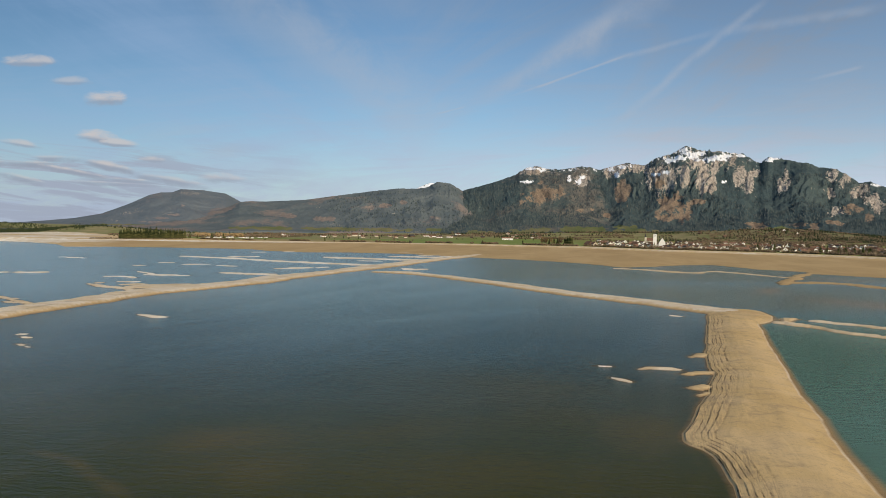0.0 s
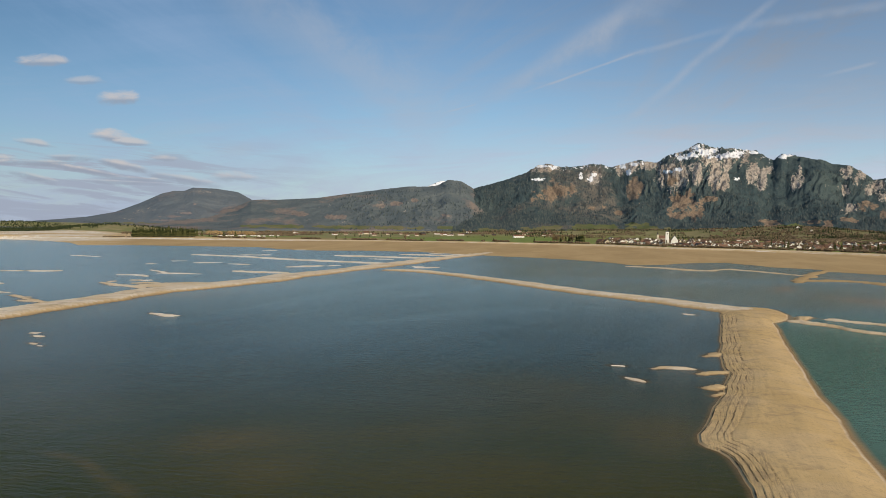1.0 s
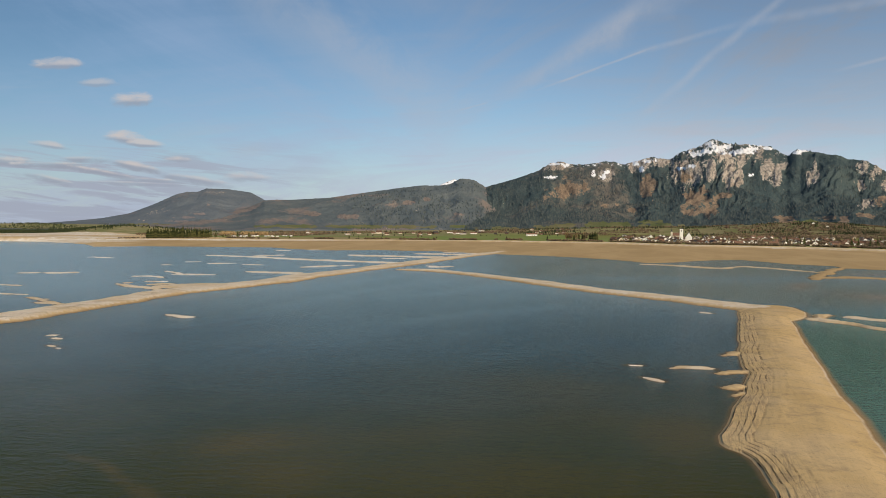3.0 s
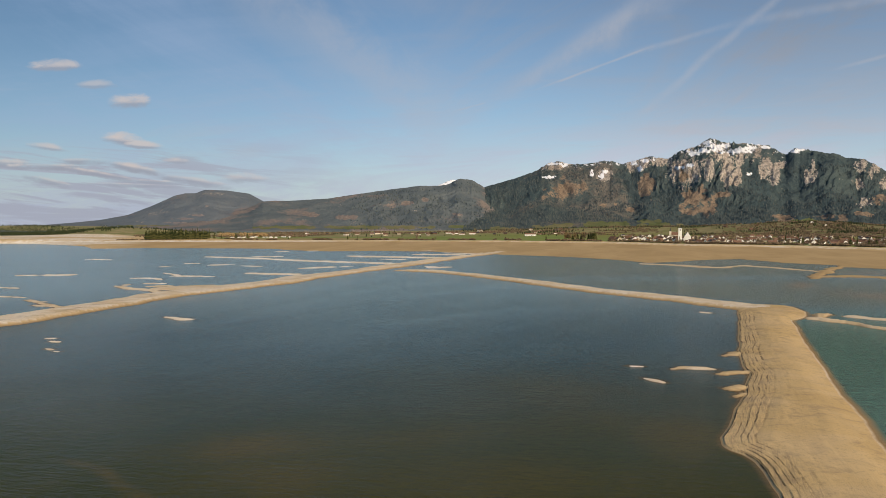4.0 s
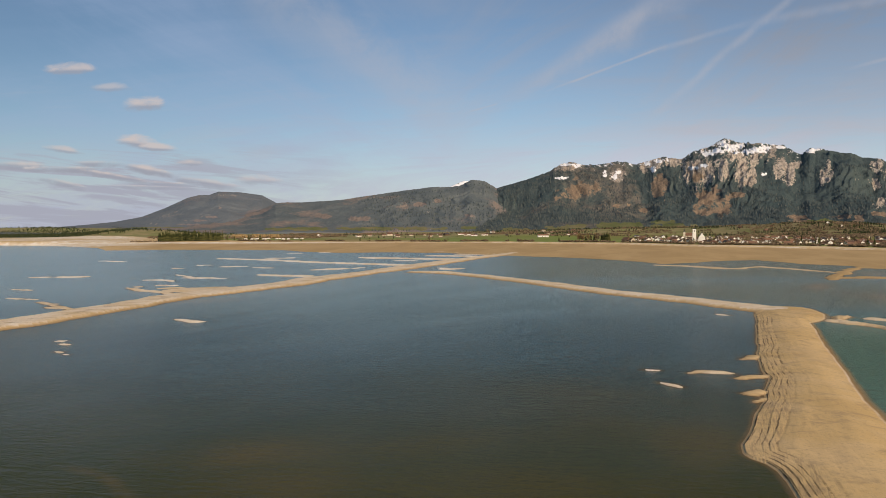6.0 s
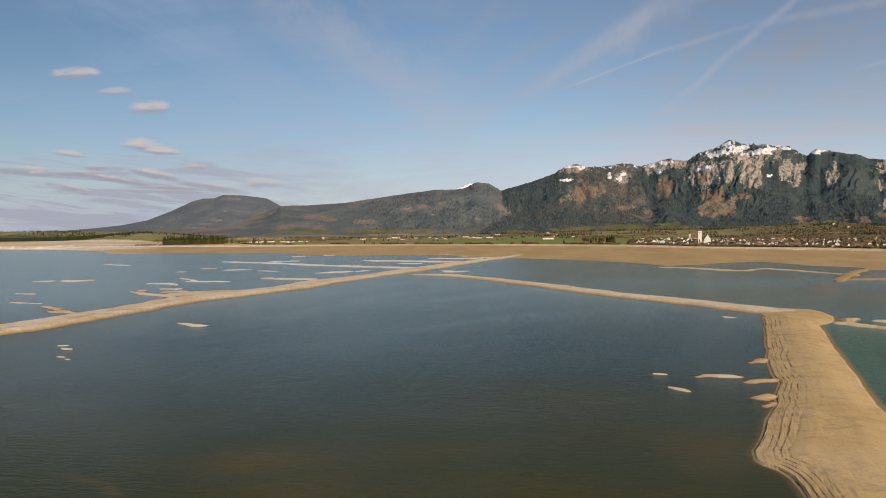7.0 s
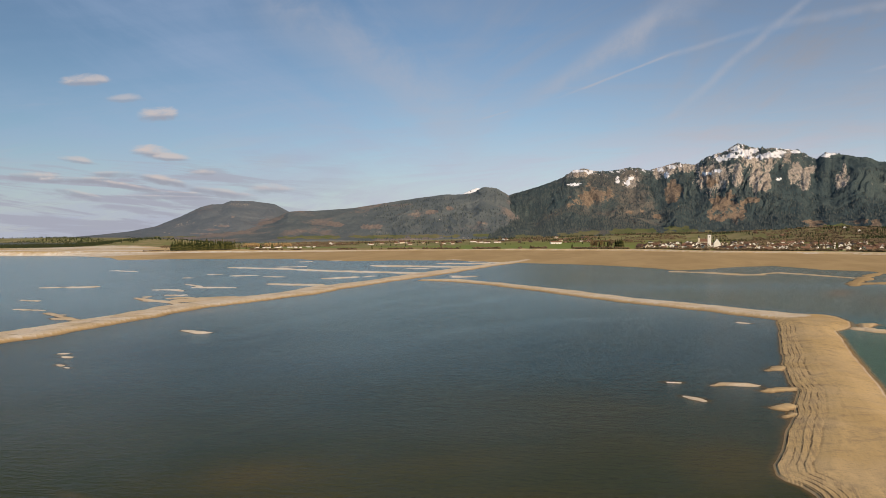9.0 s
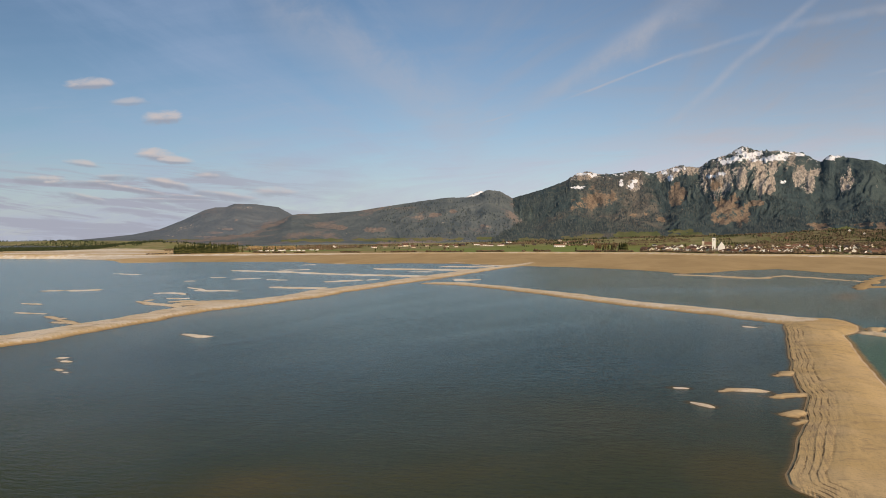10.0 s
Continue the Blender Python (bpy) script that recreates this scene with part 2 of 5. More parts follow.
    # near-black band at the bank's foot: shade of the undercut, painted as well
    scarp_shade = mth(nt, "MAXIMUM", scarp_shade, mth(nt, "MULTIPLY", mth(nt, "MULTIPLY", step(nt, lv, 0.48, 0.6), step(nt, lv, 1.0, 0.82)), mth(nt, "MULTIPLY", strand, step(nt, tex(nt, P, 0.16, 4, 0.6), 0.38, 0.6, 0.15, 0.95))))
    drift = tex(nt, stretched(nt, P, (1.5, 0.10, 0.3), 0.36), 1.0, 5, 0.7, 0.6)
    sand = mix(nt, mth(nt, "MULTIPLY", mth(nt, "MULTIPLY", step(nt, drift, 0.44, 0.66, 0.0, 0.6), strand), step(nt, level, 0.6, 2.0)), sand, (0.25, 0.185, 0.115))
    sand = mix(nt, scarp_shade, sand, (0.065, 0.045, 0.026))
    flow = tex(nt, stretched(nt, P, (0.014, 0.005, 0.004), 0.2), 1.0, 7, 0.66, 0.8)
    mud = mix(nt, step(nt, flow, 0.34, 0.68), (0.412, 0.285, 0.132), (0.500, 0.354, 0.174))
    mud = mix(nt, step(nt, n1, 0.5, 0.75, 0.0, 0.35), mud, (0.49, 0.355, 0.18))
    col = mix(nt, attr(nt, "mud"), sand, mud)
    # meadow parcels
    vor = nt.nodes.new("ShaderNodeTexVoronoi")
    put(nt, vor.inputs["Vector"], stretched(nt, P, (0.0042, 0.0022, 0.001), 0.25))
    vor.inputs["Scale"].default_value = 1.0
    rnd = nt.nodes.new("ShaderNodeSeparateXYZ")
    nt.links.new(vor.outputs["Color"], rnd.inputs[0])
    green = mix(nt, step(nt, n1, 0.3, 0.7), (0.165, 0.235, 0.045), (0.225, 0.255, 0.075))
    green = mix(nt, step(nt, rnd.outputs[0], 0.2, 0.9), green, (0.215, 0.215, 0.065))
    green = mix(nt, step(nt, rnd.outputs[1], 0.86, 0.9, 0.0, 0.8), green, (0.34, 0.25, 0.12))
    green = mix(nt, step(nt, n2, 0.45, 0.75, 0.0, 0.4), green, (0.13, 0.12, 0.045))
    dry = mix(nt, step(nt, n1, 0.35, 0.65), (0.190, 0.185, 0.075), (0.310, 0.260, 0.130))
    dry = mix(nt, mth(nt, "MULTIPLY", attr(nt, "heath"), step(nt, n2, 0.3, 0.6, 0.6, 1.0)), dry, mix(nt, step(nt, n1, 0.4, 0.6), (0.130, 0.115, 0.060), (0.210, 0.185, 0.095)))
    green = mix(nt, mth(nt, "MULTIPLY", attr(nt, "pasture"), step(nt, n1, 0.3, 0.6, 0.5, 1.0)), green, dry)
    col = mix(nt, attr(nt, "grass"), col, green)
    wet = step(nt, mth(nt, "MULTIPLY_ADD", mth(nt, "SUBTRACT", n2, 0.5), 0.12, z), mth(nt, "MULTIPLY_ADD", mth(nt, "MULTIPLY", attr(nt, "strand"), step(nt, attr(nt, "level"), 0.4, 0.1)), 1.3, 0.14), 0.02, 0.0, 0.75)
    wet = mth(nt, "MULTIPLY", wet, mth(nt, "SUBTRACT", 1.0, mth(nt, "MULTIPLY", pale, 1.3), clamp=True))
    col = mix(nt, wet, col, (0.27, 0.175, 0.085))
    nt.links.new(col, b.inputs["Base Color"])
    h = mth(nt, "ADD", mth(nt, "MULTIPLY", n3, 0.25), n2)
    h = mth(nt, "MULTIPLY_ADD", mth(nt, "MULTIPLY", step(nt, rise, 0.40, 0.62), attr(nt, "strand")), 0.5, h)
    bump(nt, b, h, 0.35, 0.5)
    return m


def water_material():
    m, nt, b = material("lake_water", 0.15, 0.045)
    b.inputs["IOR"].default_value = 1.333
    P = place(nt)
    d, silt, shoal = attr(nt, "depth"), attr(nt, "silt"), attr(nt, "shoal")
    n1 = tex(nt, P, 0.012, 5, 0.6, 0.4)
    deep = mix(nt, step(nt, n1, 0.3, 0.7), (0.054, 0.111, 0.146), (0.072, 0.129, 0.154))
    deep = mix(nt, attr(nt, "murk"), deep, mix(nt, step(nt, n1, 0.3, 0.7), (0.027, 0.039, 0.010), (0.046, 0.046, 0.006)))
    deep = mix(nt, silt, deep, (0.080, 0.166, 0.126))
    # far water paler and bluer: the sky's grazing reflection put into base colour
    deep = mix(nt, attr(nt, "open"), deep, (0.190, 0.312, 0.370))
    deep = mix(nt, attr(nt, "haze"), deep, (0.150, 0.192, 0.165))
    shallow = mix(nt, silt, (0.125, 0.088, 0.040), (0.40, 0.262, 0.110))
    near = step(nt, mth(nt, "MULTIPLY_ADD", mth(nt, "SUBTRACT", n1, 0.5), 0.2, d), 0.26, 0.0)
    col = mix(nt, near, deep, shallow)
    col = mix(nt, mth(nt, "MULTIPLY", shoal, step(nt, n1, 0.3, 0.7, 0.4, 1.0)), col, mix(nt, step(nt, attr(nt, "open"), 0.1, 0.6), (0.105, 0.078, 0.022), (0.25, 0.215, 0.165)))
    nt.links.new(col, b.inputs["Base Color"])
    calm = step(nt, tex(nt, stretched(nt, P, (0.014, 0.0035, 0.01), 0.56), 1.0, 4, 0.6, 0.8), 0.35, 0.7, 0.45, 1.0)
    w1 = tex(nt, stretched(nt, P, (0.9, 2.6, 1.0), 0.2), 1.0, 4, 0.6, 0.4)
    w2 = tex(nt, stretched(nt, P, (0.26, 0.70, 1.0), 0.25), 1.0, 4, 0.6, 0.5)
    w3 = tex(nt, stretched(nt, P, (0.09, 0.24, 1.0), 0.3), 1.0, 4, 0.62, 0.6)
    h = mth(nt, "MULTIPLY", mth(nt, "MULTIPLY_ADD", w3, 1.7, mth(nt, "MULTIPLY_ADD", w2, 1.8, mth(nt, "MULTIPLY", w1, 0.45))), mth(nt, "MULTIPLY", calm, step(nt, attr(nt, "murk"), 0.2, 1.0, 1.0, 0.3)))
    bump(nt, b, h, 1.0, 0.85)
    return m


def mountain_material(name, needle, leafless, relief=3.5, soil=((0.135, 0.104, 0.082), (0.300, 0.225, 0.158))):
    m, nt, b = material(name, 0.95, 0.1)
    P = place(nt)
    n1, n2, n3 = tex(nt, P, 0.006, 6, 0.6), tex(nt, P, 0.03, 6, 0.65), tex(nt, P, 0.16, 5, 0.75)
    # stands of spruce: crowns, glades and older darker blocks
    forest = mix(nt, step(nt, mth(nt, "MULTIPLY_ADD", n1, 0.5, mth(nt, "MULTIPLY", n3, 0.6)), 0.42, 0.70), *needle)
    bare = mix(nt, step(nt, n3, 0.35, 0.65), *leafless)
    col = mix(nt, step(nt, mth(nt, "ADD", attr(nt, "bare"), mth(nt, "MULTIPLY", mth(nt, "SUBTRACT", n2, 0.5), 1.2)), 0.3, 0.75), forest, bare)
    # rock walls with dark cracks that run down them
    streak = tex(nt, stretched(nt, P, (0.085, 0.085, 0.036)), 1.0, 6, 0.7, 0.5)
    crack = tex(nt, stretched(nt, P, (0.15, 0.15, 0.028)), 1.0, 5, 0.7, 0.8)
    rock = mix(nt, step(nt, streak, 0.36, 0.62), (0.25, 0.222, 0.198), (0.54, 0.475, 0.40))
    rock = mix(nt, step(nt, n1, 0.48, 0.70, 0.0, 0.55), rock, (0.36, 0.275, 0.20))
    rock = mix(nt, step(nt, crack, 0.51, 0.60, 0.0, 0.85), rock, (0.085, 0.085, 0.085))
    r = mth(nt, "ADD", attr(nt, "rock"), mth(nt, "MULTIPLY", mth(nt, "SUBTRACT", streak, 0.5), 1.7))
    col = mix(nt, step(nt, r, 0.42, 0.50), col, rock)
    scar = mix(nt, step(nt, streak, 0.35, 0.65), *soil)
    scar = mix(nt, step(nt, crack, 0.56, 0.66, 0.0, 0.7), scar, (0.10, 0.09, 0.075))
    s = mth(nt, "ADD", attr(nt, "scar"), mth(nt, "MULTIPLY", mth(nt, "SUBTRACT", streak, 0.5), 1.8))
    col = mix(nt, step(nt, s, 0.4, 0.65), col, scar)
    w = mth(nt, "ADD", attr(nt, "snow"), mth(nt, "MULTIPLY", mth(nt, "SUBTRACT", mth(nt, "MULTIPLY_ADD", n3, 0.6, mth(nt, "MULTIPLY", streak, 0.4)), 0.5), 1.1))
    col = mix(nt, step(nt, w, 0.47, 0.55), col, (0.86, 0.87, 0.89))
    g = mth(nt, "ADD", attr(nt, "grass"), mth(nt, "MULTIPLY", mth(nt, "SUBTRACT", n2, 0.5), 0.8))
    meadow = mix(nt, step(nt, n1, 0.40, 0.62), (0.130, 0.150, 0.058), (0.205, 0.185, 0.095))
    meadow = mix(nt, step(nt, n3, 0.52, 0.70, 0.0, 0.7), meadow, (0.065, 0.075, 0.040))
    col = mix(nt, step(nt, g, 0.45, 0.6), col, meadow)
    nt.links.new(col, b.inputs["Base Color"])
    bump(nt, b, mth(nt, "ADD", n3, mth(nt, "MULTIPLY", streak, 1.2)), 1.0, relief)
    return m


def plain_material(name, dark, pale, scale, rough=0.85, relief=0.0, spec=0.25):
    m, nt, b = material(name, rough, spec)
    info = nt.nodes.new("ShaderNodeObjectInfo")
    co = nt.nodes.new("ShaderNodeTexCoord").outputs["Object"]
    n = tex(nt, co, scale, 5, 0.65)
    f = mth(nt, "MULTIPLY_ADD", mth(nt, "SUBTRACT", info.outputs["Random"], 0.5), 0.5, n)
    nt.links.new(mix(nt, step(nt, f, 0.25, 0.75), dark, pale), b.inputs["Base Color"])
    if relief:
        bump(nt, b, n, 0.6, relief)
    return m


def leafy_material(name, dark, pale):
    m, nt, b = material(name, 0.9, 0.1)
    geo = nt.nodes.new("ShaderNodeNewGeometry")
    info = nt.nodes.new("ShaderNodeObjectInfo")
    f = mth(nt, "MULTIPLY_ADD", mth(nt, "SUBTRACT", info.outputs["Random"], 0.5), 0.7, geo.outputs["Random Per Island"])
    n = tex(nt, geo.outputs["Position"], 0.15, 4)
    f = mth(nt, "MULTIPLY_ADD", mth(nt, "SUBTRACT", n, 0.5), 0.8, f)
    nt.links.new(mix(nt, step(nt, f, 0.0, 1.0), dark, pale), b.inputs["Base Color"])
    return m


GROUND, WATER = ground_material(), water_material()
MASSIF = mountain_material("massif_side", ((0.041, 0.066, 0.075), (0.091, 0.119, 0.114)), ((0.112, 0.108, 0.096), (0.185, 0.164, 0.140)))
# ridge and distant mountain: base colours paled and blued to hold the haze
HAZED_RIDGE = mountain_material("hazed_ridge_side", ((0.088, 0.112, 0.123), (0.146, 0.166, 0.165)), ((0.175, 0.150, 0.136), (0.255, 0.212, 0.184)), 1.2, ((0.17, 0.145, 0.13), (0.26, 0.215, 0.185)))
HAZED_DISTANT = mountain_material("hazed_distant_side", ((0.103, 0.130, 0.154), (0.156, 0.177, 0.191)), ((0.158, 0.146, 0.150), (0.205, 0.184, 0.178)), 1.2, ((0.19, 0.17, 0.17), (0.27, 0.235, 0.22)))
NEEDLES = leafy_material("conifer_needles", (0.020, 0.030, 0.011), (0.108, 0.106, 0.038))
# needles on the slopes: distance haze mixed in as a paler, bluer colour
HAZEDNEEDLES = leafy_material("hazed_conifer_needles", (0.044, 0.063, 0.073), (0.114, 0.132, 0.122))
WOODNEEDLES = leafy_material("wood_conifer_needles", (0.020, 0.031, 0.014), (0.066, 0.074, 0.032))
TWIGS = leafy_material("bare_twigs", (0.090, 0.068, 0.043), (0.245, 0.180, 0.112))
BARK = plain_material("bark", (0.05, 0.035, 0.025), (0.12, 0.09, 0.065), 0.8)
PLASTER = plain_material("lime_plaster", (0.76, 0.72, 0.65), (0.86, 0.83, 0.77), 0.25)
CREAM = plain_material("cream_plaster", (0.50, 0.42, 0.30), (0.66, 0.58, 0.45), 0.25)
TIMBER = plain_material("weathered_timber", (0.085, 0.05, 0.03), (0.17, 0.11, 0.07), 0.4)
TILES = plain_material("clay_roof_tiles", (0.12, 0.065, 0.042), (0.23, 0.13, 0.085), 0.5, 0.85, 0.08)
SLATE = plain_material("dark_roof", (0.035, 0.033, 0.035), (0.075, 0.065, 0.06), 0.5, 0.7, 0.08)
GLASS = plain_material("dark_window_pane", (0.02, 0.024, 0.028), (0.04, 0.045, 0.05), 0.5, 0.08, 0.0, 0.5)
REED = leafy_material("dry_reed", (0.16, 0.105, 0.05), (0.34, 0.24, 0.12))


# ---- noise on arrays ----
def lattice(ix, iy, seed):
    n = (ix.astype(np.int64) * 374761393 + iy.astype(np.int64) * 668265263 + seed * 974711) & 0xFFFFFFFF
    n = ((n ^ (n >> 13)) * 1274126177) & 0xFFFFFFFF
    n = ((n ^ (n >> 16)) * 2246822519) & 0xFFFFFFFF
    return ((n ^ (n >> 15)) & 0xFFFFFF) / float(0xFFFFFF)


def vnoise(x, y, seed=0):
    fx, fy = np.floor(x), np.floor(y)
    tx, ty = x - fx, y - fy
    tx, ty = tx * tx * tx * (tx * (tx * 6 - 15) + 10), ty * ty * ty * (ty * (ty * 6 - 15) + 10)
    a, b = lattice(fx, fy, seed), lattice(fx + 1, fy, seed)
    c, d = lattice(fx, fy + 1, seed), lattice(fx + 1, fy + 1, seed)
    return (a + (b - a) * tx) * (1 - ty) + (c + (d - c) * tx) * ty


def fbm(x, y, octaves=4, seed=0, gain=0.5):
    s, amp, tot = 0.0, 1.0, 0.0
    for o in range(octaves):
        s = s + amp * (vnoise(x, y, seed + o * 17) * 2 - 1)
        tot += amp
        x, y, amp = x * 2.03 + 11.3, y * 2.03 + 5.7, amp * gain
    return s / tot


def ridged(x, y, octaves=4, seed=0):
    s, amp, tot = 0.0, 1.0, 0.0
    for o in range(octaves):
        s = s + amp * (1 - np.abs(vnoise(x, y, seed + o * 13) * 2 - 1) * 1.6)
        tot += amp
        x, y, amp = x * 2.07 + 3.1, y * 2.07 + 8.2, amp * 0.5
    return s / tot


def sstep(x, lo, hi):
    t = np.clip((x - lo) / (hi - lo), 0, 1)
    return t * t * (3 - 2 * t)


# ---- meshes ----
def raw_mesh(name, verts, quads, mat, attrs=None, smooth=True):
    me = bpy.data.meshes.new(name)
    n = quads.shape[1]
    me.vertices.add(len(verts))
    me.vertices.foreach_set("co", verts.astype(np.float32).ravel())
    me.loops.add(quads.size)
    me.loops.foreach_set("vertex_index", quads.astype(np.int32).ravel())
    me.polygons.add(len(quads))
    me.polygons.foreach_set("loop_start", np.arange(0, quads.size, n, dtype=np.int32))
    me.polygons.foreach_set("use_smooth", np.full(len(quads), smooth))
    for k, v in (attrs or {}).items():
        me.attributes.new(k, "FLOAT", "POINT").data.foreach_set("value", v.astype(np.float32).ravel())
    me.materials.append(mat)
    me.update()
    me.validate()
    return me


def picked(verts, quads, attrs, keep):
    q = quads[keep]
    used, inv = np.unique(q, return_inverse=True)
    return verts[used], inv.reshape(q.shape), {k: v[used] for k, v in attrs.items()}


def grid_quads(rows, cols, wrap=False):
    i, j = np.meshgrid(np.arange(rows - 1), np.arange(cols if wrap else cols - 1), indexing="ij")
    k = (j + 1) % cols
    return np.stack([i * cols + j, i * cols + k, (i + 1) * cols + k, (i + 1) * cols + j], -1).reshape(-1, 4)[:, ::-1]


def part(name, bm, mat, parent, label=""):
    me = bpy.data.meshes.new(name)
    bm.normal_update()
    bm.to_mesh(me)
    bm.free()
    me.materials.append(mat)
    ob = new(name, me)
    ob.parent = parent
    return tagged(ob, label)


# ---- the lake: shore, causeways, bars ----
# shore line and bank line round the lake, as bearing (degrees from +y towards +x) and distance
SHORE = [(-180, 1500), (-120, 1900), (-60, 2500), (-34, 2350), (-26.4, 2100), (-23.2, 1827), (-22.7, 1624), (-19.7, 1629), (-12.2, 1549), (-10.7, 1522), (-9.5, 1431), (-6.6, 1357), (-3.3, 1377), (1, 1330),
         (6.4, 1198), (9.3, 1160), (12.6, 1094), (15.1, 1047), (16.7, 985), (18.6, 1026), (21.0, 1103), (22.9, 1128), (24.4, 1087), (25.9, 1042), (28.7, 1014),
         (29.7, 967), (31.4, 953), (34, 945), (40, 880), (60, 700), (110, 700), (180, 1500)]
BANK = [(-180, 1700), (-120, 2100), (-60, 2650), (-34, 2420), (-28, 2150), (-22, 1990), (-19.4, 1960), (-13, 1870), (-3, 1850), (3.4, 1810), (13.8, 1680), (19.8, 1535),
        (27.3, 1500), (33.6, 1395), (45, 1250), (70, 1000), (110, 900), (180, 1700)]
GRASS = [(-180, 1730), (-120, 2200), (-60, 2900), (-26, 2780), (-21, 2650), (-18, 2350), (-14.5, 2060), (-13, 1895), (-3, 1862), (3.4, 1822), (13.8, 1692), (19.8, 1547),
         (27.3, 1512), (33.6, 1407), (45, 1262), (70, 1020), (110, 920), (180, 1730)]


def around(table, az):
    t = np.array(table, float)
    return np.interp(az, t[:, 0], t[:, 1])


def chain(x, y, nodes):
    """Distance to a line of varying half width, less than nought inside; and the side, negative on its left."""
    best, side = np.full(x.shape, 1e9), np.zeros(x.shape)
    for (ax, ay, aw), (bx, by, bw) in zip(nodes[:-1], nodes[1:]):
        dx, dy = bx - ax, by - ay
        t = np.clip(((x - ax) * dx + (y - ay) * dy) / (dx * dx + dy * dy + 1e-9), 0, 1)
        d = np.hypot(x - ax - t * dx, y - ay - t * dy) - (aw + (bw - aw) * t)
        near = d < best
        best = np.where(near, d, best)
        side = np.where(near, (x - ax) * dy - (y - ay) * dx, side)
    return best, side


CAUSEWAY_A = [(-262, 120, 16), (-248, 250, 17), (-228, 345, 17), (-206, 400, 18), (-199, 435, 17), (-187, 476, 15.8), (-177, 525, 16.6), (-159, 565, 18.2), (-132, 615, 16.6),
              (-119, 641, 17), (-106, 696, 19), (-68, 780, 15), (-34, 870, 18), (27, 1028, 17), (67, 1133, 13), (135, 1284, 14), (150, 1330, 14)]
CAUSEWAY_B = [(95, -160, 14), (80, -40, 14), (70, 40, 13), (70, 90, 12), (73, 118, 12.5), (76, 130, 13.8), (77.7, 138, 14.1), (80.3, 147, 14.0), (82.6, 156, 14.8), (83.4, 163, 16.7), (84.2, 169, 17.8), (86.9, 176, 17.2), (91.7, 186, 16.5),
              (97.6, 199, 15.5), (105.8, 218, 13.9), (113.8, 237, 12.8), (122.5, 257, 12.9), (135.8, 290, 13.4), (152.5, 331, 13.2), (166.4, 365, 13.1), (177, 393, 13.8), (191, 420, 15.5), (199, 428, 14)]
CAUSEWAY_C = [(-20, 797, 6), (12, 787, 13), (44, 740, 10), (95, 636, 13), (130, 554, 13), (172, 480, 14), (192, 440, 16)]
# the broad causeway's two water lines, from its northern head to the south
B_WEST = [(190, 452), (174, 419), (163.8, 393), (154, 369.5), (141, 338), (130, 312), (121.5, 293.5), (115, 276), (109.5, 262), (106, 248), (98, 233), (91.5, 218), (84, 205), (79, 196), (72.5, 184.5), (67.5, 175.5),
          (65.4, 169), (65.5, 165.5), (67, 162), (67.3, 157), (66.3, 151), (64.8, 144.3), (63.3, 138.8), (61.2, 132.9), (58, 120), (57, 90), (57, 40), (66, -40), (81, -160)]
B_EAST = [(109, -160), (94, -40), (84, 40), (84, 90), (86, 120), (89.4, 134.3), (93.3, 145.5), (97.8, 158.6), (102.7, 173.5), (109.5, 188.5), (112.5, 196.5), (119, 216.5), (125, 230), (134, 253), (146, 282),
          (160.5, 319), (178.5, 360), (186.6, 382), (196.5, 391), (204, 401), (213, 419), (216, 432), (219, 447), (213, 452), (203, 456)]


def outline(x, y, ring, west):
    """Signed distance to a closed line, less than nought inside, and whether the nearest stretch is one of the first ones."""
    best, first, inside = np.full(x.shape, 1e9), np.zeros(x.shape, bool), np.zeros(x.shape, bool)
    for i, ((ax, ay), (bx, by)) in enumerate(zip(ring, ring[1:] + ring[:1])):
        dx, dy = bx - ax, by - ay
        t = np.clip(((x - ax) * dx + (y - ay) * dy) / (dx * dx + dy * dy + 1e-9), 0, 1)
        d = np.hypot(x - ax - t * dx, y - ay - t * dy)
        near = d < best
        best, first = np.where(near, d, best), np.where(near, i < west, first)
        cross = ((ay > y) != (by > y)) & (x < ax + (y - ay) * dx / (dy if abs(dy) > 1e-9 else 1e-9))
        inside ^= cross
    return np.where(inside, -best, best), first


# sandbars and islets: line of (east, north, half width), crest height, paleness
CAUSEWAY_SPITS = [([(118, 286, 3.0), (112.5, 282.5, 1.2)], 0.4, 0.1), ([(112, 253, 3.3), (104, 250, 3.0), (97, 249, 1.3)], 0.45, 0.1), ([(95, 229, 3.0), (90.5, 226.3, 2.1)], 0.6, 0.1),
                  ([(92, 219, 2.2), (88.6, 217, 1.3)], 0.4, 0.1), ([(85, 258, 1.5), (88, 260, 2.8), (93, 259, 3.2), (97, 257, 2.5), (99, 257, 1.3)], 0.5, 0.55), ([(71.5, 264, 1.2), (74.5, 263, 1.3)], 0.4, 0.9),
                  ([(70.3, 242.5, 0.9), (72, 240, 1.4), (73.7, 236.5, 0.9)], 0.4, 0.9), ([(155, 420, 2.0), (158, 416, 2.0)], 0.4, 0.6)]
EAST_SPITS = [([(207, 397, 3.0), (216, 406, 4.7), (220, 405, 2.5)], 0.8, 0.2), ([(204, 391, 5.5), (206, 383, 5.7), (209, 370, 3.9), (213, 358, 3.8), (219, 348, 3.7), (226, 335, 3.5), (245, 300, 2.9)], 0.8, 0.35), ([(227, 398, 3.4), (235, 384, 4.4), (245, 368, 4.2), (262, 340, 3.6)], 0.6, 0.5)]
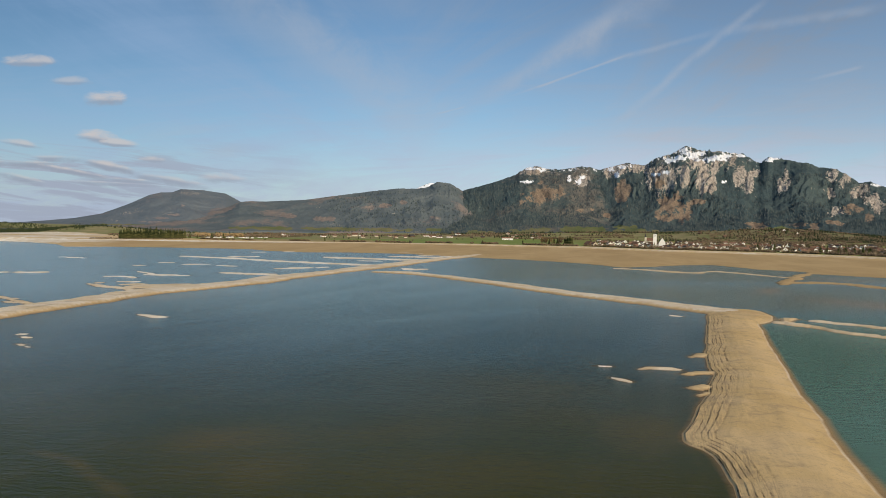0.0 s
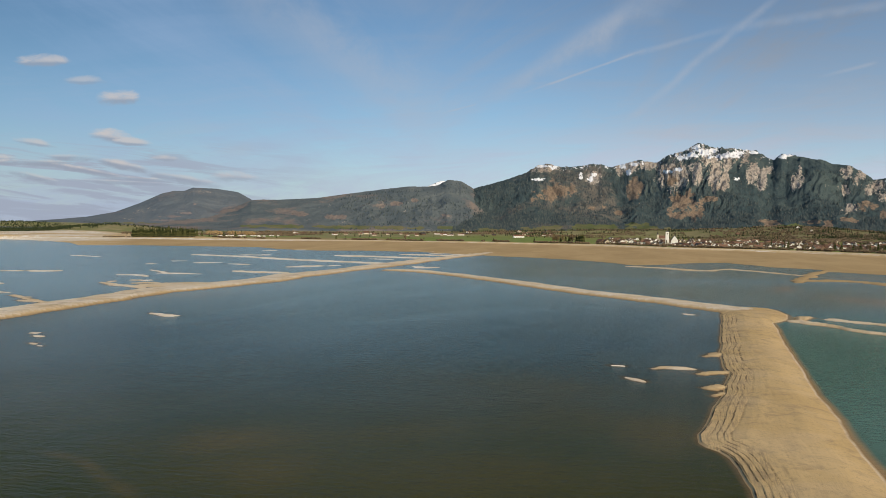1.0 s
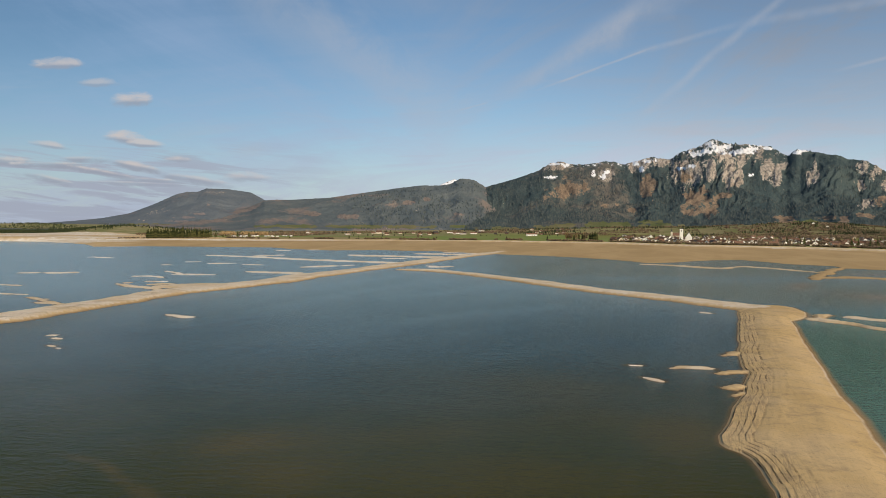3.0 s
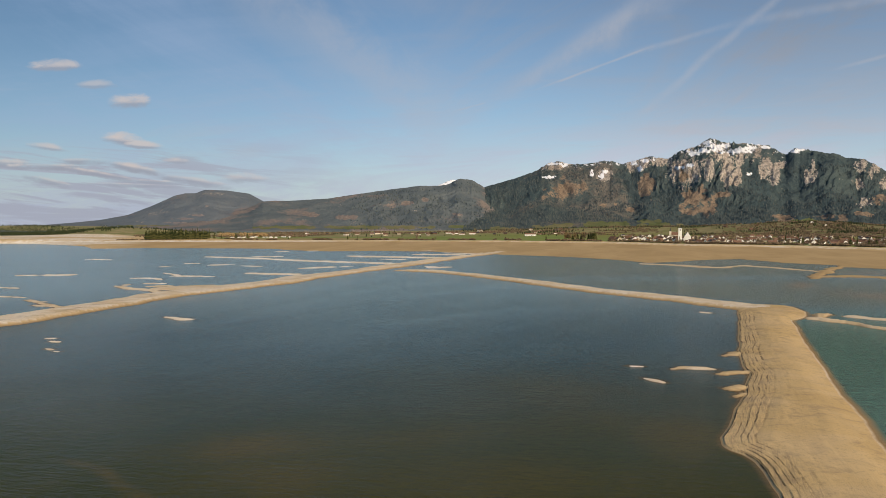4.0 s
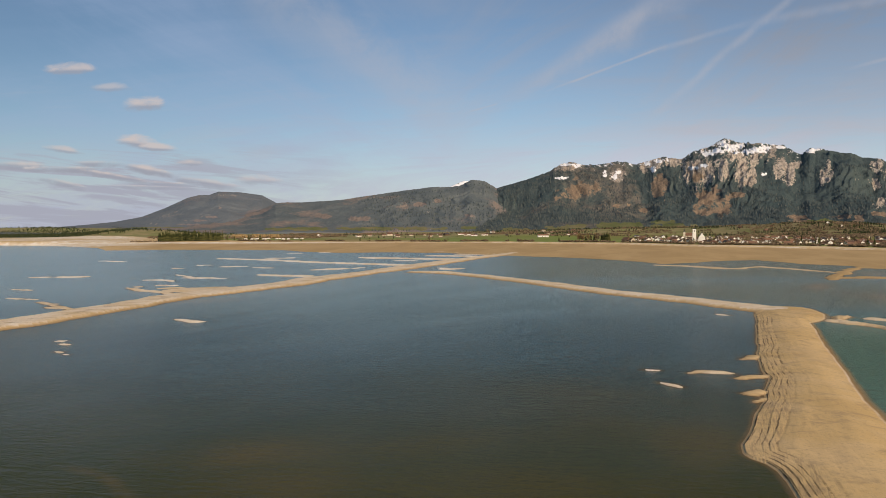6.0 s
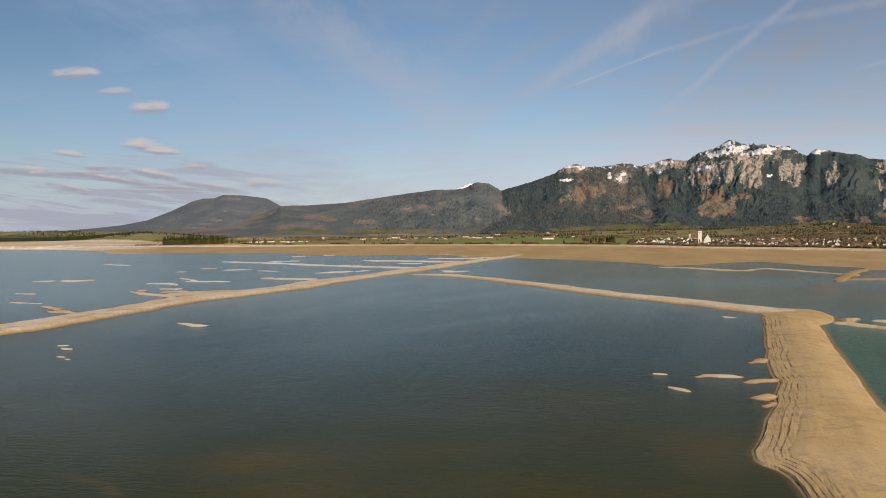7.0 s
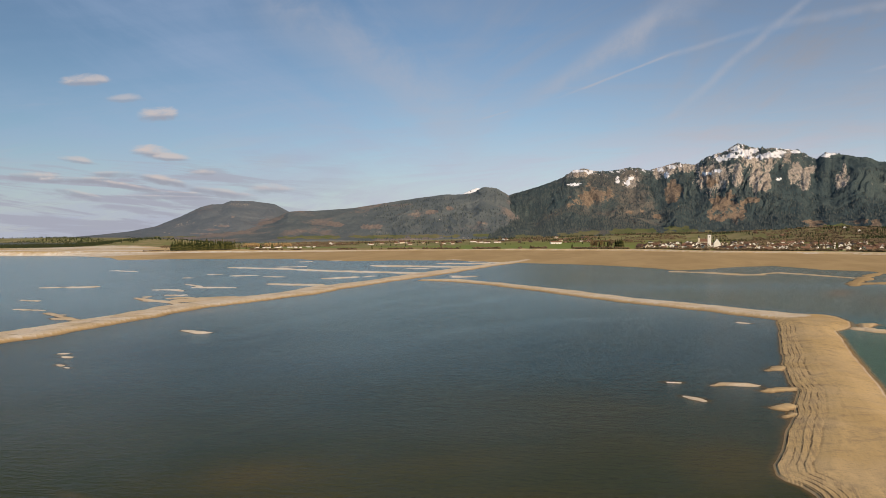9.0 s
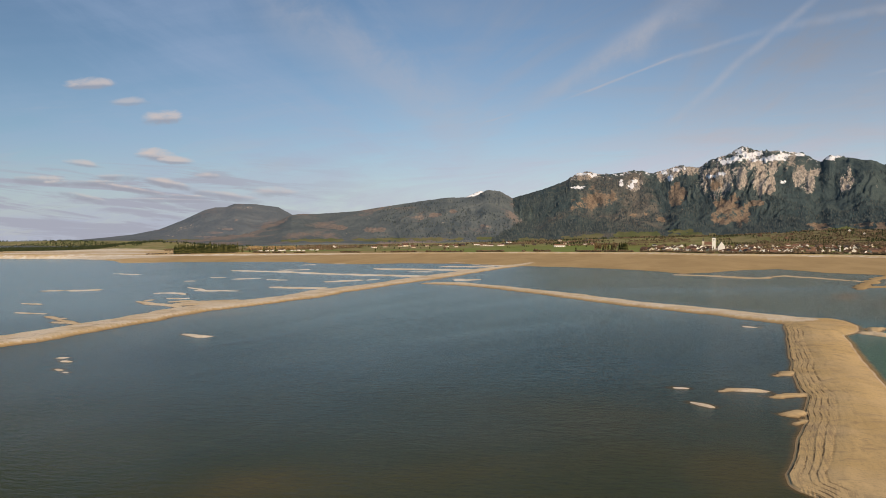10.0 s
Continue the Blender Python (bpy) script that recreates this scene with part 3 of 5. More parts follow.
LONG_CAUSEWAY_ISLETS = [([(-134, 408, 1.5), (-127, 404, 2.8)], 0.5, 0.85), ([(-126, 401, 3.5), (-122, 399, 4.2), (-120, 399, 2.8)], 0.6, 0.75), ([(-159, 334, 1.4), (-157, 334, 1.6)], 0.4, 0.8),
                        ([(-153, 326, 1.5), (-150, 324, 1.7)], 0.4, 0.7), ([(-147, 308, 1.1), (-144, 305, 1.1)], 0.3, 1.0), ([(-141, 301, 0.7), (-139, 300, 0.7)], 0.3, 1.0)]
WEST_ISLETS = [([(-239, 612, 1.6), (-230, 602, 2.8), (-219, 587, 4.7), (-205, 578, 4.4), (-186, 557, 3.1)], 0.7, 0.55), ([(-234, 619, 3.3), (-233, 625, 3.3)], 0.4, 0.6), ([(-208, 605, 5.0), (-200, 611, 4.9), (-188, 601, 4.0)], 0.5, 0.5),
               ([(-190, 585, 13.0), (-179, 591, 16.6), (-166, 600, 13.3)], 0.7, 0.45), ([(-250, 501, 3.1), (-241, 494, 2.5), (-235, 487, 3.5)], 0.4, 0.6), ([(-232, 480, 1.8), (-222, 470, 3.3), (-210, 456, 2.4)], 0.6, 0.4),
               ([(-230, 470, 2.2), (-223, 464, 3.1)], 0.4, 0.5), ([(-286, 528, 2.7), (-262, 520, 2.7)], 0.4, 0.7), ([(-320, 600, 3.2), (-300, 590, 2.8)], 0.5, 0.7)]
BASIN_ISLETS_WEST = [([(-450, 1068, 6.9), (-411, 1042, 6.2)], 0.4, 1.0), ([(-346, 741, 10.4), (-332, 743, 9.0)], 0.4, 0.9), ([(-372, 737, 6.2), (-364, 738, 6.2)], 0.4, 1.0),
                     ([(-288, 878, 5.5), (-285, 878, 5.5)], 0.3, 1.0), ([(-278, 947, 6.9), (-271, 948, 6.2)], 0.3, 1.0), ([(-240, 914, 10.0), (-228, 916, 10.0)], 0.3, 1.0),
                     ([(-204, 895, 5.9), (-183, 881, 7.1)], 0.3, 1.0), ([(-250, 767, 3.0), (-228, 735, 2.6)], 0.4, 1.0), ([(-227, 726, 5.2), (-213, 720, 8.2), (-205, 722, 8.2)], 0.4, 1.0),
                     ([(-202, 718, 4.9), (-195, 715, 4.9)], 0.3, 1.0), ([(-252, 698, 5.2), (-239, 693, 5.4), (-223, 680, 2.9)], 0.4, 1.0)]
BASIN_ISLETS = [([(-221, 633, 6.2), (-214, 634, 6.2)], 0.4, 1.0), ([(-165, 763, 6.8), (-147, 752, 10.0), (-122, 743, 7.5)], 0.5, 0.8), ([(-233, 1140, 12.4), (-213, 1146, 12.4)], 0.4, 1.0),
                ([(-305, 1130, 8.2), (-236, 1090, 10.0), (-146, 1008, 11.2), (-60, 953, 12.4), (-30, 932, 12.4)], 0.7, 1.0), ([(-124, 840, 7.0), (-112, 854, 9.8), (-100, 868, 6.9)], 0.5, 0.9), ([(-87, 870, 4.1), (-80, 884, 4.9)], 0.4, 1.0),
                ([(-239, 1334, 9.6), (-228, 1338, 9.6)], 0.4, 1.0)]
BASIN_ISLETS_FAR = [([(-189, 1366, 10.2), (-182, 1369, 10.2)], 0.4, 1.0), ([(-98, 1158, 11.0), (-74, 1134, 21.9), (-40, 1124, 18.2), (22, 1093, 19.6)], 0.6, 0.9), ([(-42, 1050, 10.5), (-24, 1046, 9.0)], 0.4, 1.0),
                    ([(10, 1211, 20.4), (60, 1192, 16.2)], 0.5, 0.9), ([(-30, 1407, 14.8), (36, 1371, 17.1), (115, 1289, 18.8)], 0.7, 0.8), ([(47, 1269, 10.1), (92, 1235, 11.1)], 0.4, 0.9),
                    ([(11, 872, 5.5), (18, 867, 6.9)], 0.4, 1.0), ([(19, 851, 11.2), (29, 858, 8.6)], 0.4, 1.0)]
LAGOON_SPITS = [([(275, 916, 8.8), (301, 891, 8.5), (325, 845, 11.3), (340, 843, 6.1), (358, 862, 3.2), (377, 876, 6.1), (396, 817, 4.9), (405, 772, 4.3)], 0.6, 0.5), ([(485, 862, 6.1), (446, 815, 6.1), (410, 765, 6.6), (377, 715, 6.1), (348, 668, 3.3)], 0.7, 0.0), ([(366, 690, 6.2), (400, 700, 12.7), (418, 682, 11.2), (421, 632, 7.9), (428, 590, 8.9)], 0.6, 0.0)]
BARS = CAUSEWAY_SPITS + EAST_SPITS + LONG_CAUSEWAY_ISLETS + WEST_ISLETS + BASIN_ISLETS_WEST + BASIN_ISLETS + BASIN_ISLETS_FAR + LAGOON_SPITS


# drift lines on the mud flat: from and to, with half width
STREAKS = [[(152, 1183, 9), (192, 1164, 9)], [(209, 1151, 9), (229, 1142, 9)], [(225, 1120, 9), (246, 1101, 9)], [(455, 1120, 10), (487, 1078, 9)], [(412, 1040, 8), (424, 1040, 8)], [(662, 1312, 10), (714, 1258, 8)],
           [(635, 1354, 9), (652, 1334, 8)], [(300, 1075, 7), (345, 1060, 7)], [(520, 1180, 8), (560, 1140, 8)]]


def land_height(x, y):
    """The ground above the lake's level; with masks and the piece that each place belongs to."""
    az, r = np.degrees(np.arctan2(x, y)), np.hypot(x, y)
    wig = fbm(x / 90, y / 90, 4, 3) * 15 + fbm(x / 22, y / 22, 3, 9) * 5
    rs, rb, rg = around(SHORE, az), around(BANK, az), around(GRASS, az)
    s = r + wig - rs
    rise = np.clip(s / np.maximum(rb - rs, 30), 0, 1)
    flat = np.where(s > 0, 6.0 * rise ** 0.8 + 0.25 * fbm(x / 60, y / 60, 4, 21) * sstep(rise, 0, 0.2), -0.035 * -s * 1.0)
    flat = np.maximum(flat, -5.0)
    bank = sstep(r + wig * 0.25 - rb, -18, 14)
    far = np.clip((r - 2200) / 1000, 0, 1)
    plain = 9.5 + 1.6 * fbm(x / 240, y / 240, 3, 40) + 14 * far ** 1.5 * sstep(az, -12, 12)
    for bx, bz, by, h, w in MOUNDS:
        ax = bx * math.sin(radians(bz)), bx * math.cos(radians(bz))
        plain = plain + h * np.exp(-((x - ax[0]) ** 2 / (2 * w * w) + (y - ax[1]) ** 2 / (2 * by * by)))
    z = flat + (plain - flat) * bank
    wx, wy = fbm(x / 17, y / 17, 4, 5, 0.42), fbm(x / 17, y / 17, 4, 6, 0.42)
    owner = np.where(s > -2, 1, 0)
    owner = np.where(bank > 0.6, 0, owner)
    strand, mud, pale, level = np.zeros(x.shape), sstep(s, -40, 0), np.zeros(x.shape), np.zeros(x.shape)
    ring = B_WEST + B_EAST
    feats = [(CAUSEWAY_A, 1.6, 10, 2.2, 0.62), ([(px, py, 0) for px, py in ring], 1.5, 11, 0.5, 0.0), (CAUSEWAY_C, 1.5, 8, 2.2, 0.62)]
    feats += [(b, c, 2.5, min(3.5, 0.5 * b[0][2] + 0.5), p) for b, c, p in BARS]
    for k, (nodes, crest, run, ragged, whiteness) in enumerate(feats):
        lo, hi = np.array(nodes).min(0), np.array(nodes).max(0)
        m = (x > lo[0] - 160) & (x < hi[0] + 160) & (y > lo[1] - 160) & (y < hi[1] + 160)
        if not m.any():
            continue
        xs, ys = x[m] + wx[m] * ragged * 1.5, y[m] + wy[m] * ragged * 1.5
        if k == 1:
            d, west = outline(xs, ys, ring, len(B_WEST) - 1)
        else:
            d, side = chain(xs, ys, nodes)
            west = side > 0
        if k > 2:
            d = d + min(2.2, 0.35 + 0.6 * nodes[0][2]) * (fbm(xs / 4, ys / 4, 4, 44) + 0.12)
        inside = np.clip(-d / run, 0, 1)
        top = crest * (1 - (1 - inside) ** 2.0)
        if k == 1:      # the western bank falls in wave-cut steps, the eastern one slopes gently
            along, across = 0.352 * xs + 0.936 * ys, 0.936 * xs - 0.352 * ys
            narrow = 1.0 - 0.30 * sstep(ys, 190, 150)
            into = np.maximum(-d / narrow + 1.3 * fbm(across / 26, along / 38, 3, 37) * sstep(-d, 0.6, 3.5), -d * 0.3)
            lev = np.interp(into, [0, 1.1, 2.5, 3.9, 5.6, 7.6, 11.2, 15], [0, 1, 2, 3, 4, 5, 6, 6.9])
            step_no = np.floor(lev)
            bold = 0.52 + 0.48 * np.clip(2.4 * fbm(across / 9 + 7 * step_no, along / 17, 4, 38), -0.8, 1)
            bold = bold * np.where(lev >= 5, 0.3, 1.0)
            riser = sstep(lev - step_no, 0.0, 0.14) * bold + (lev - step_no) * (1 - bold)
            terr = (step_no + riser) * 0.185 + 0.20
            terr = np.where(lev < 1.0, 0.03 + 0.09 * sstep(lev, 0.0, 0.3) + 0.27 * sstep(lev, 0.55, 0.75), terr)
            soft = crest * (1 - (1 - np.clip(-d / 11.0, 0, 1) ** 1.2) ** 2.0)
            top = np.where(west, terr + (crest - terr) * sstep(-d, 7.5, 12.5), soft)
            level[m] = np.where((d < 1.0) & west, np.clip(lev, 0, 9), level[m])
            head = sstep(ys + 0.4 * (xs - 180), 405, 428)
            top = top + (soft - top) * head * west
            level[m] = level[m] * (1 - np.where(west, head, 0))
            rough_top = sstep(-d, 8.0, 12.0)
            top = top + rough_top * (0.05 * fbm(across / 4, along / 45, 4, 31) + 0.16 * fbm(across / 11, along / 120, 3, 33) + 0.05 * fbm(xs / 2.2, ys / 2.2, 3, 35))
        elif k < 3:
            top = top + inside * inside * (0.06 * fbm(xs / 9, ys / 9, 4, 31) + 0.12 * fbm(xs / 35, ys / 35, 3, 33))
        shelf = np.where(west, 0.16, 0.10) if k == 1 else 0.10
        f = np.where(d < 0, top, np.maximum(-shelf * d - 0.12 * np.maximum(d - 5.0, 0), -5.0))
        zz, oo, st, mu, pa = z[m], owner[m], strand[m], mud[m], pale[m]
        better = f > zz
        oo = np.where(better & (f > -0.35), k + 2, oo)
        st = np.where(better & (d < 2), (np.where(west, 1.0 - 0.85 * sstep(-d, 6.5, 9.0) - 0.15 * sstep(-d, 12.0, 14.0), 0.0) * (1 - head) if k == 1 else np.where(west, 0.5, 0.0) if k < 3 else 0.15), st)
        brown = k >= len(feats) - 3
        mu = np.where(better, 0.4 if k == len(feats) - 3 else 1.0 if brown else 0.0, mu)
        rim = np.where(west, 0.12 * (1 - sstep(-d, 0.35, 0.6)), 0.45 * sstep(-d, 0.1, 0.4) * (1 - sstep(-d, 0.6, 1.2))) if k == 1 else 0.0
        edge = west & (d > -3.5) if k in (0, 2) else False
        pa = np.where(better, np.where(edge, 0.04, np.maximum(whiteness, rim)), pa)
        z[m], owner[m], strand[m], mud[m], pale[m] = np.maximum(zz, f), oo, st, mu, pa
    pale = np.maximum(pale, (0.65 + 0.25 * sstep(az, -4, -13)) * sstep(r + wig * 0.25 - rb, -10 - 150 * sstep(az, -4, -13), -5 - 115 * sstep(az, -4, -13)) * (1 - sstep(r + wig * 0.25 - rb, 0, 9)))
    pale = np.maximum(pale, 0.75 * sstep(s, 0, 4) * sstep(s, 16, 8) * sstep(fbm(x / 70, y / 40, 3, 71), 0.12, 0.35) * (z > 0))
    pale = np.maximum(pale, 0.85 * sstep(az, -18.5, -22) * sstep(s, 30, 60) * sstep(fbm(x / 160, y / 60, 4, 72), -0.3, 0.1) * (az > -60))
    for a, b in STREAKS:
        m = (x > a[0] - 60) & (x < b[0] + 60) & (y > min(a[1], b[1]) - 60) & (y < max(a[1], b[1]) + 60)
        d = chain(x[m] + 9 * wx[m], y[m] + 9 * wy[m], [a, b])[0]
        pale[m] = np.maximum(pale[m], 0.8 * (1 - sstep(d, -4, 2)) * (z[m] > 0))
    grass = sstep(r + wig * 0.4 - rg, -4, 6)
    mud = mud * (1 - 0.85 * sstep(az, -18.5, -22)) * (1 - sstep(r + wig * 0.25 - rb, -30, -14))
    rough = sstep(r + 3 * wig - 260 * sstep(az, 0, 6), 2180, 2380)
    return z, owner, {"grass": grass, "mud": mud, "strand": strand, "pale": pale, "pasture": rough, "heath": sstep(az, 16, 24), "level": level}


# distance, bearing, depth spread, height, width spread of the meadow hills
MOUNDS = [(2950, -20.4, 160, 24, 130), (2900, 16.0, 200, 17, 260), (2900, 24.5, 160, 18, 170), (2900, 29.5, 160, 26, 190), (4350, -29, 200, 26, 700), (4500, -20, 200, 26, 500)]

front = np.concatenate([np.arange(radians(-34), radians(15.5), 0.0017), np.arange(radians(15.5), radians(32), 0.0008), np.arange(radians(32), radians(41), 0.0017)])
back = np.arange(radians(41), radians(326), 0.06)
ANG = np.concatenate([front, back])
RAD = np.concatenate([[1, 20, 45, 70], 95 * np.exp(np.arange(0, 1.5, 0.0040)), 95 * np.exp(np.arange(1.5, math.log(4950 / 95), 0.0078)), [5200, 6500, 9000, 14000]])
R, A = np.meshgrid(RAD, ANG, indexing="ij")
gx, gy = (R * np.sin(A)).ravel(), (R * np.cos(A)).ravel()
gz, owner, masks = land_height(gx, gy)
VERTS = np.stack([gx, gy, gz], 1)
QUADS = grid_quads(len(RAD), len(ANG), True)
owners = owner[QUADS].max(1)
NAMES = {0: ("ground", "lake bed and green meadow plain reaching to the mountains", "ground"),
         1: ("mud_flat", "bare brown dried mud flat sloping up to the shore bank", "mud flat"),
         2: ("causeway", "long pale sand causeway emerging from the blue lake", "causeway"),
         3: ("causeway", "broad sandy causeway with wave-cut steps along its edge", "causeway"),
         4: ("causeway", "narrow straight sand causeway crossing the lake", "causeway")}
for k in sorted(set(owners.tolist())):
    nm, lab, cat = NAMES.get(k, ("sandbar", "low pale sandbar lying in the shallow lake water", "sandbar"))
    v, q, at = picked(VERTS, QUADS, masks, owners == k)
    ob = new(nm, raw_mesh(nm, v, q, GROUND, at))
    tagged(ob, lab, cat, "sandbars in the lake" if k > 4 else "", "structure")

# the water: one level sheet that knows how deep the bed lies under it
front_w = np.arange(radians(-36), radians(41), 0.0032)
ANGW = np.concatenate([front_w, np.arange(radians(41), radians(324), 0.08)])
RADW = np.concatenate([[1, 30, 60], 90 * np.exp(np.arange(0, math.log(2900 / 90), 0.0125))])
Rw, Aw = np.meshgrid(RADW, ANGW, indexing="ij")
wx_, wy_ = (Rw * np.sin(Aw)).ravel(), (Rw * np.cos(Aw)).ravel()
wz, _, _ = land_height(wx_, wy_)
# the silty basin lies east of the broad causeway and of the narrow one
bdist, bside = chain(wx_, wy_, CAUSEWAY_B)
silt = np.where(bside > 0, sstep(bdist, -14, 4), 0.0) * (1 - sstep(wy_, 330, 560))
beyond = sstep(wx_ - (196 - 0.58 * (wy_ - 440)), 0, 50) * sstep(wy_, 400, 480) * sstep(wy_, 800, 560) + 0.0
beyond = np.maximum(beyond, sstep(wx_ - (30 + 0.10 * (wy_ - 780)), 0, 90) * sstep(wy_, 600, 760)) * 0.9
shoal = 0.0
for sx, sy, ra, rb_, tilt, k in [(-70.5, 161, 6, 1.6, -0.5, 0.8), (-62.5, 154.5, 6, 1.7, -0.85, 0.95), (-57, 147.5, 5, 2.0, -0.8, 0.8), (-51, 141, 7, 2.4, -0.85, 0.85), (-40, 172, 20, 11, 0.2, 0.6), (-30, 150, 24, 14, 0.1, 0.45),
                                 (40, 200, 40, 55, 0.0, 0.32), (20, 148, 60, 22, 0.0, 0.38), (29, 153.8, 9, 1.0, 0.0, 0.6), (26, 153, 18, 5, 0.0, 0.4), (58, 176, 11, 20, -0.3, 0.9), (318, 490, 26, 60, 0.3, 1.0),
                                 (-150, 505, 30, 18, 0.5, 0.3), (300, 597, 10, 46, -0.54, 0.9), (10, 185, 40, 22, 0.1, 0.35), (440, 745, 40, 30, -0.4, 0.6)]:
    c, s = math.cos(tilt), math.sin(tilt)
    u, v = (wx_ - sx) * c + (wy_ - sy) * s, -(wx_ - sx) * s + (wy_ - sy) * c
    shoal = np.maximum(shoal, k * np.exp(-((u / ra) ** 2 + (v / rb_) ** 2)))
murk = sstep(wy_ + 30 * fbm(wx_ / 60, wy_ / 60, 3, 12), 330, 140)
# the last mask grows with distance, for the painted sky reflection
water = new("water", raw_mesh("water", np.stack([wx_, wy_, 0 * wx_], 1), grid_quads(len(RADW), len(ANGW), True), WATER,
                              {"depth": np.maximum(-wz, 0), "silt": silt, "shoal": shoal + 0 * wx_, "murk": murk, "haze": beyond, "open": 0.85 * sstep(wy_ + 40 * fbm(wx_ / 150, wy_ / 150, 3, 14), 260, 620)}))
tagged(water, "calm rippled blue-green lake water at low level", "lake", "", "structure")


# ---- mountains ----
def mountain(name, label, az0, az1, sky, foot, ridge, profile, seed, rough, snow, rock, bare, scars=(), greens=(), mat=None):
    az = np.arange(radians(az0), radians(az1), 0.00095)
    v = np.concatenate([np.linspace(0, 1, 150), np.linspace(1.02, 1.25, 12)])
    Vv, Aa = np.meshgrid(v, az, indexing="ij")
    t = np.array(sky)
    el = np.interp(np.degrees(az), t[:, 0], t[:, 1])
    el = el + 0.0013 * rough * rough * sstep(el, 0.02, 0.08) * fbm(az * 330, az * 0, 4, seed + 9, 0.6)
    Ht = el * ridge + 48 - 14
    fr = foot + 130 * fbm(az * 9, az * 0, 3, seed + 1)
    r1 = ridge + 90 * fbm(az * 11, az * 0 + 3, 3, seed + 2)
    Rr = fr + (r1 - fr) * Vv
    X, Y = Rr * np.sin(Aa), Rr * np.cos(Aa)
    pv = np.array(profile)
    shift = 0.10 * fbm(Aa * 26, Vv * 1.5, 3, seed + 3)
    base = np.interp(np.clip(Vv + shift * np.sin(np.clip(Vv, 0, 1) * math.pi), 0, 1.3), pv[:, 0], pv[:, 1])
    env = np.clip(Vv * 3, 0, 1) * (0.35 + 0.65 * np.clip((1.15 - Vv) * 2.2, 0, 1))
    big = ridged(X / 420, Y / 420, 4, seed + 4) - 0.35
    gul = ridged(Aa * 60 + 9 * Vv * fbm(Aa * 8, Aa * 0, 2, seed + 16) + 3.5 * fbm(X / 260, Y / 260, 3, seed + 5), Vv * 3.2, 4, seed + 6) - 0.35
    fine = fbm(X / 70, Y / 70, 5, seed + 7, 0.6)
    spur = ridged(Aa * 17 + 0.9 * fbm(X / 500, Y / 500, 3, seed + 14) + 0.8 * Vv, Vv * 1.1, 3, seed + 15) - 0.35
    raw = base + rough * env * (0.08 * big + 0.10 * spur * np.clip(1.25 - Vv, 0, 1) + 0.06 * gul * np.clip(0.3 + 1.1 * Vv, 0, 1) + 0.028 * fine)
    raw[Vv < 0.02] = -0.02
    top = (raw > 0.2) & (Vv > 0.4)
    want = np.where(top, (el[None, :] * Rr + 48 - 14) / np.maximum(raw, 0.05) / np.maximum(Ht, 5)[None, :], 9.0).min(0)
    k = np.exp(-np.linspace(-2, 2, 11) ** 2)
    pad = np.pad(want, 5, mode="edge")
    scale = np.convolve(pad, k / k.sum(), "valid")
    z = 14 + raw * scale[None, :] * np.maximum(Ht, 5)[None, :]
    z = np.where(Vv < 0.03, np.minimum(z, 6), z)
    E = (z - 48) / Rr
    cliff = sstep(rock(np.degrees(Aa), E, 0, X, Y), 0.25, 0.5)
    ribs = ridged(Aa * 420 + 26 * Vv * fbm(Aa * 14, Aa * 0, 2, seed + 17) + 1.5 * fbm(X / 60, Y / 60, 3, seed + 11), Vv * 22, 3, seed + 12) - 0.45
    z = z + (2.5 + 17 * cliff) * ribs * np.clip(Vv * 4, 0, 1) * np.clip((1.0 - Vv) * 9, 0, 1) * (0.3 + rough * 0.6)
    E = (z - 48) / Rr
    dz = np.gradient(z, axis=0) / np.maximum(np.gradient(Rr, axis=0), 1)
    G, S = np.tan(Aa), E / np.cos(Aa)
    at = {"snow": snow(np.degrees(Aa), E, el[None, :] - E, X, Y, dz), "rock": rock(np.degrees(Aa), E, dz, X, Y), "bare": bare(np.degrees(Aa), E, X, Y)}
    wob1 = 1.1 * fbm(G * 110, S * 130, 4, seed + 8, 0.6) - 0.25
    sc = 0
    for u0, v0, a, b in scars:
        sc = np.maximum(sc, 1.25 - ((G - u0) / a) ** 2 - ((S - v0) / b) ** 2 + wob1)
    gr = 0
    for u0, v0, a, b in greens:
        gr = np.maximum(gr, 1.25 - ((G - u0) / a) ** 2 - ((S - v0) / b) ** 2 + wob1)
    at["scar"], at["grass"] = np.clip(sc, 0, 1) + 0 * G, np.clip(gr, 0, 1) + 0 * G
    P3 = np.stack([X.ravel(), Y.ravel(), z.ravel()], 1)
    ob = new(name, raw_mesh(name, P3, grid_quads(len(v), len(az)), mat or MASSIF, {a: b.ravel() for a, b in at.items()}))
    tagged(ob, label, "mountain")
    keep = (at["rock"] < 0.24) & (at["snow"] < 0.24) & (at["scar"] < 0.3) & (at["grass"] < 0.3) & (E < 0.068) & (Vv > 0.04) & (Vv < 0.93)
    return P3[keep.ravel()]


def nothing(*a):
    return 0 * a[0] * 1.0


WOODED = []
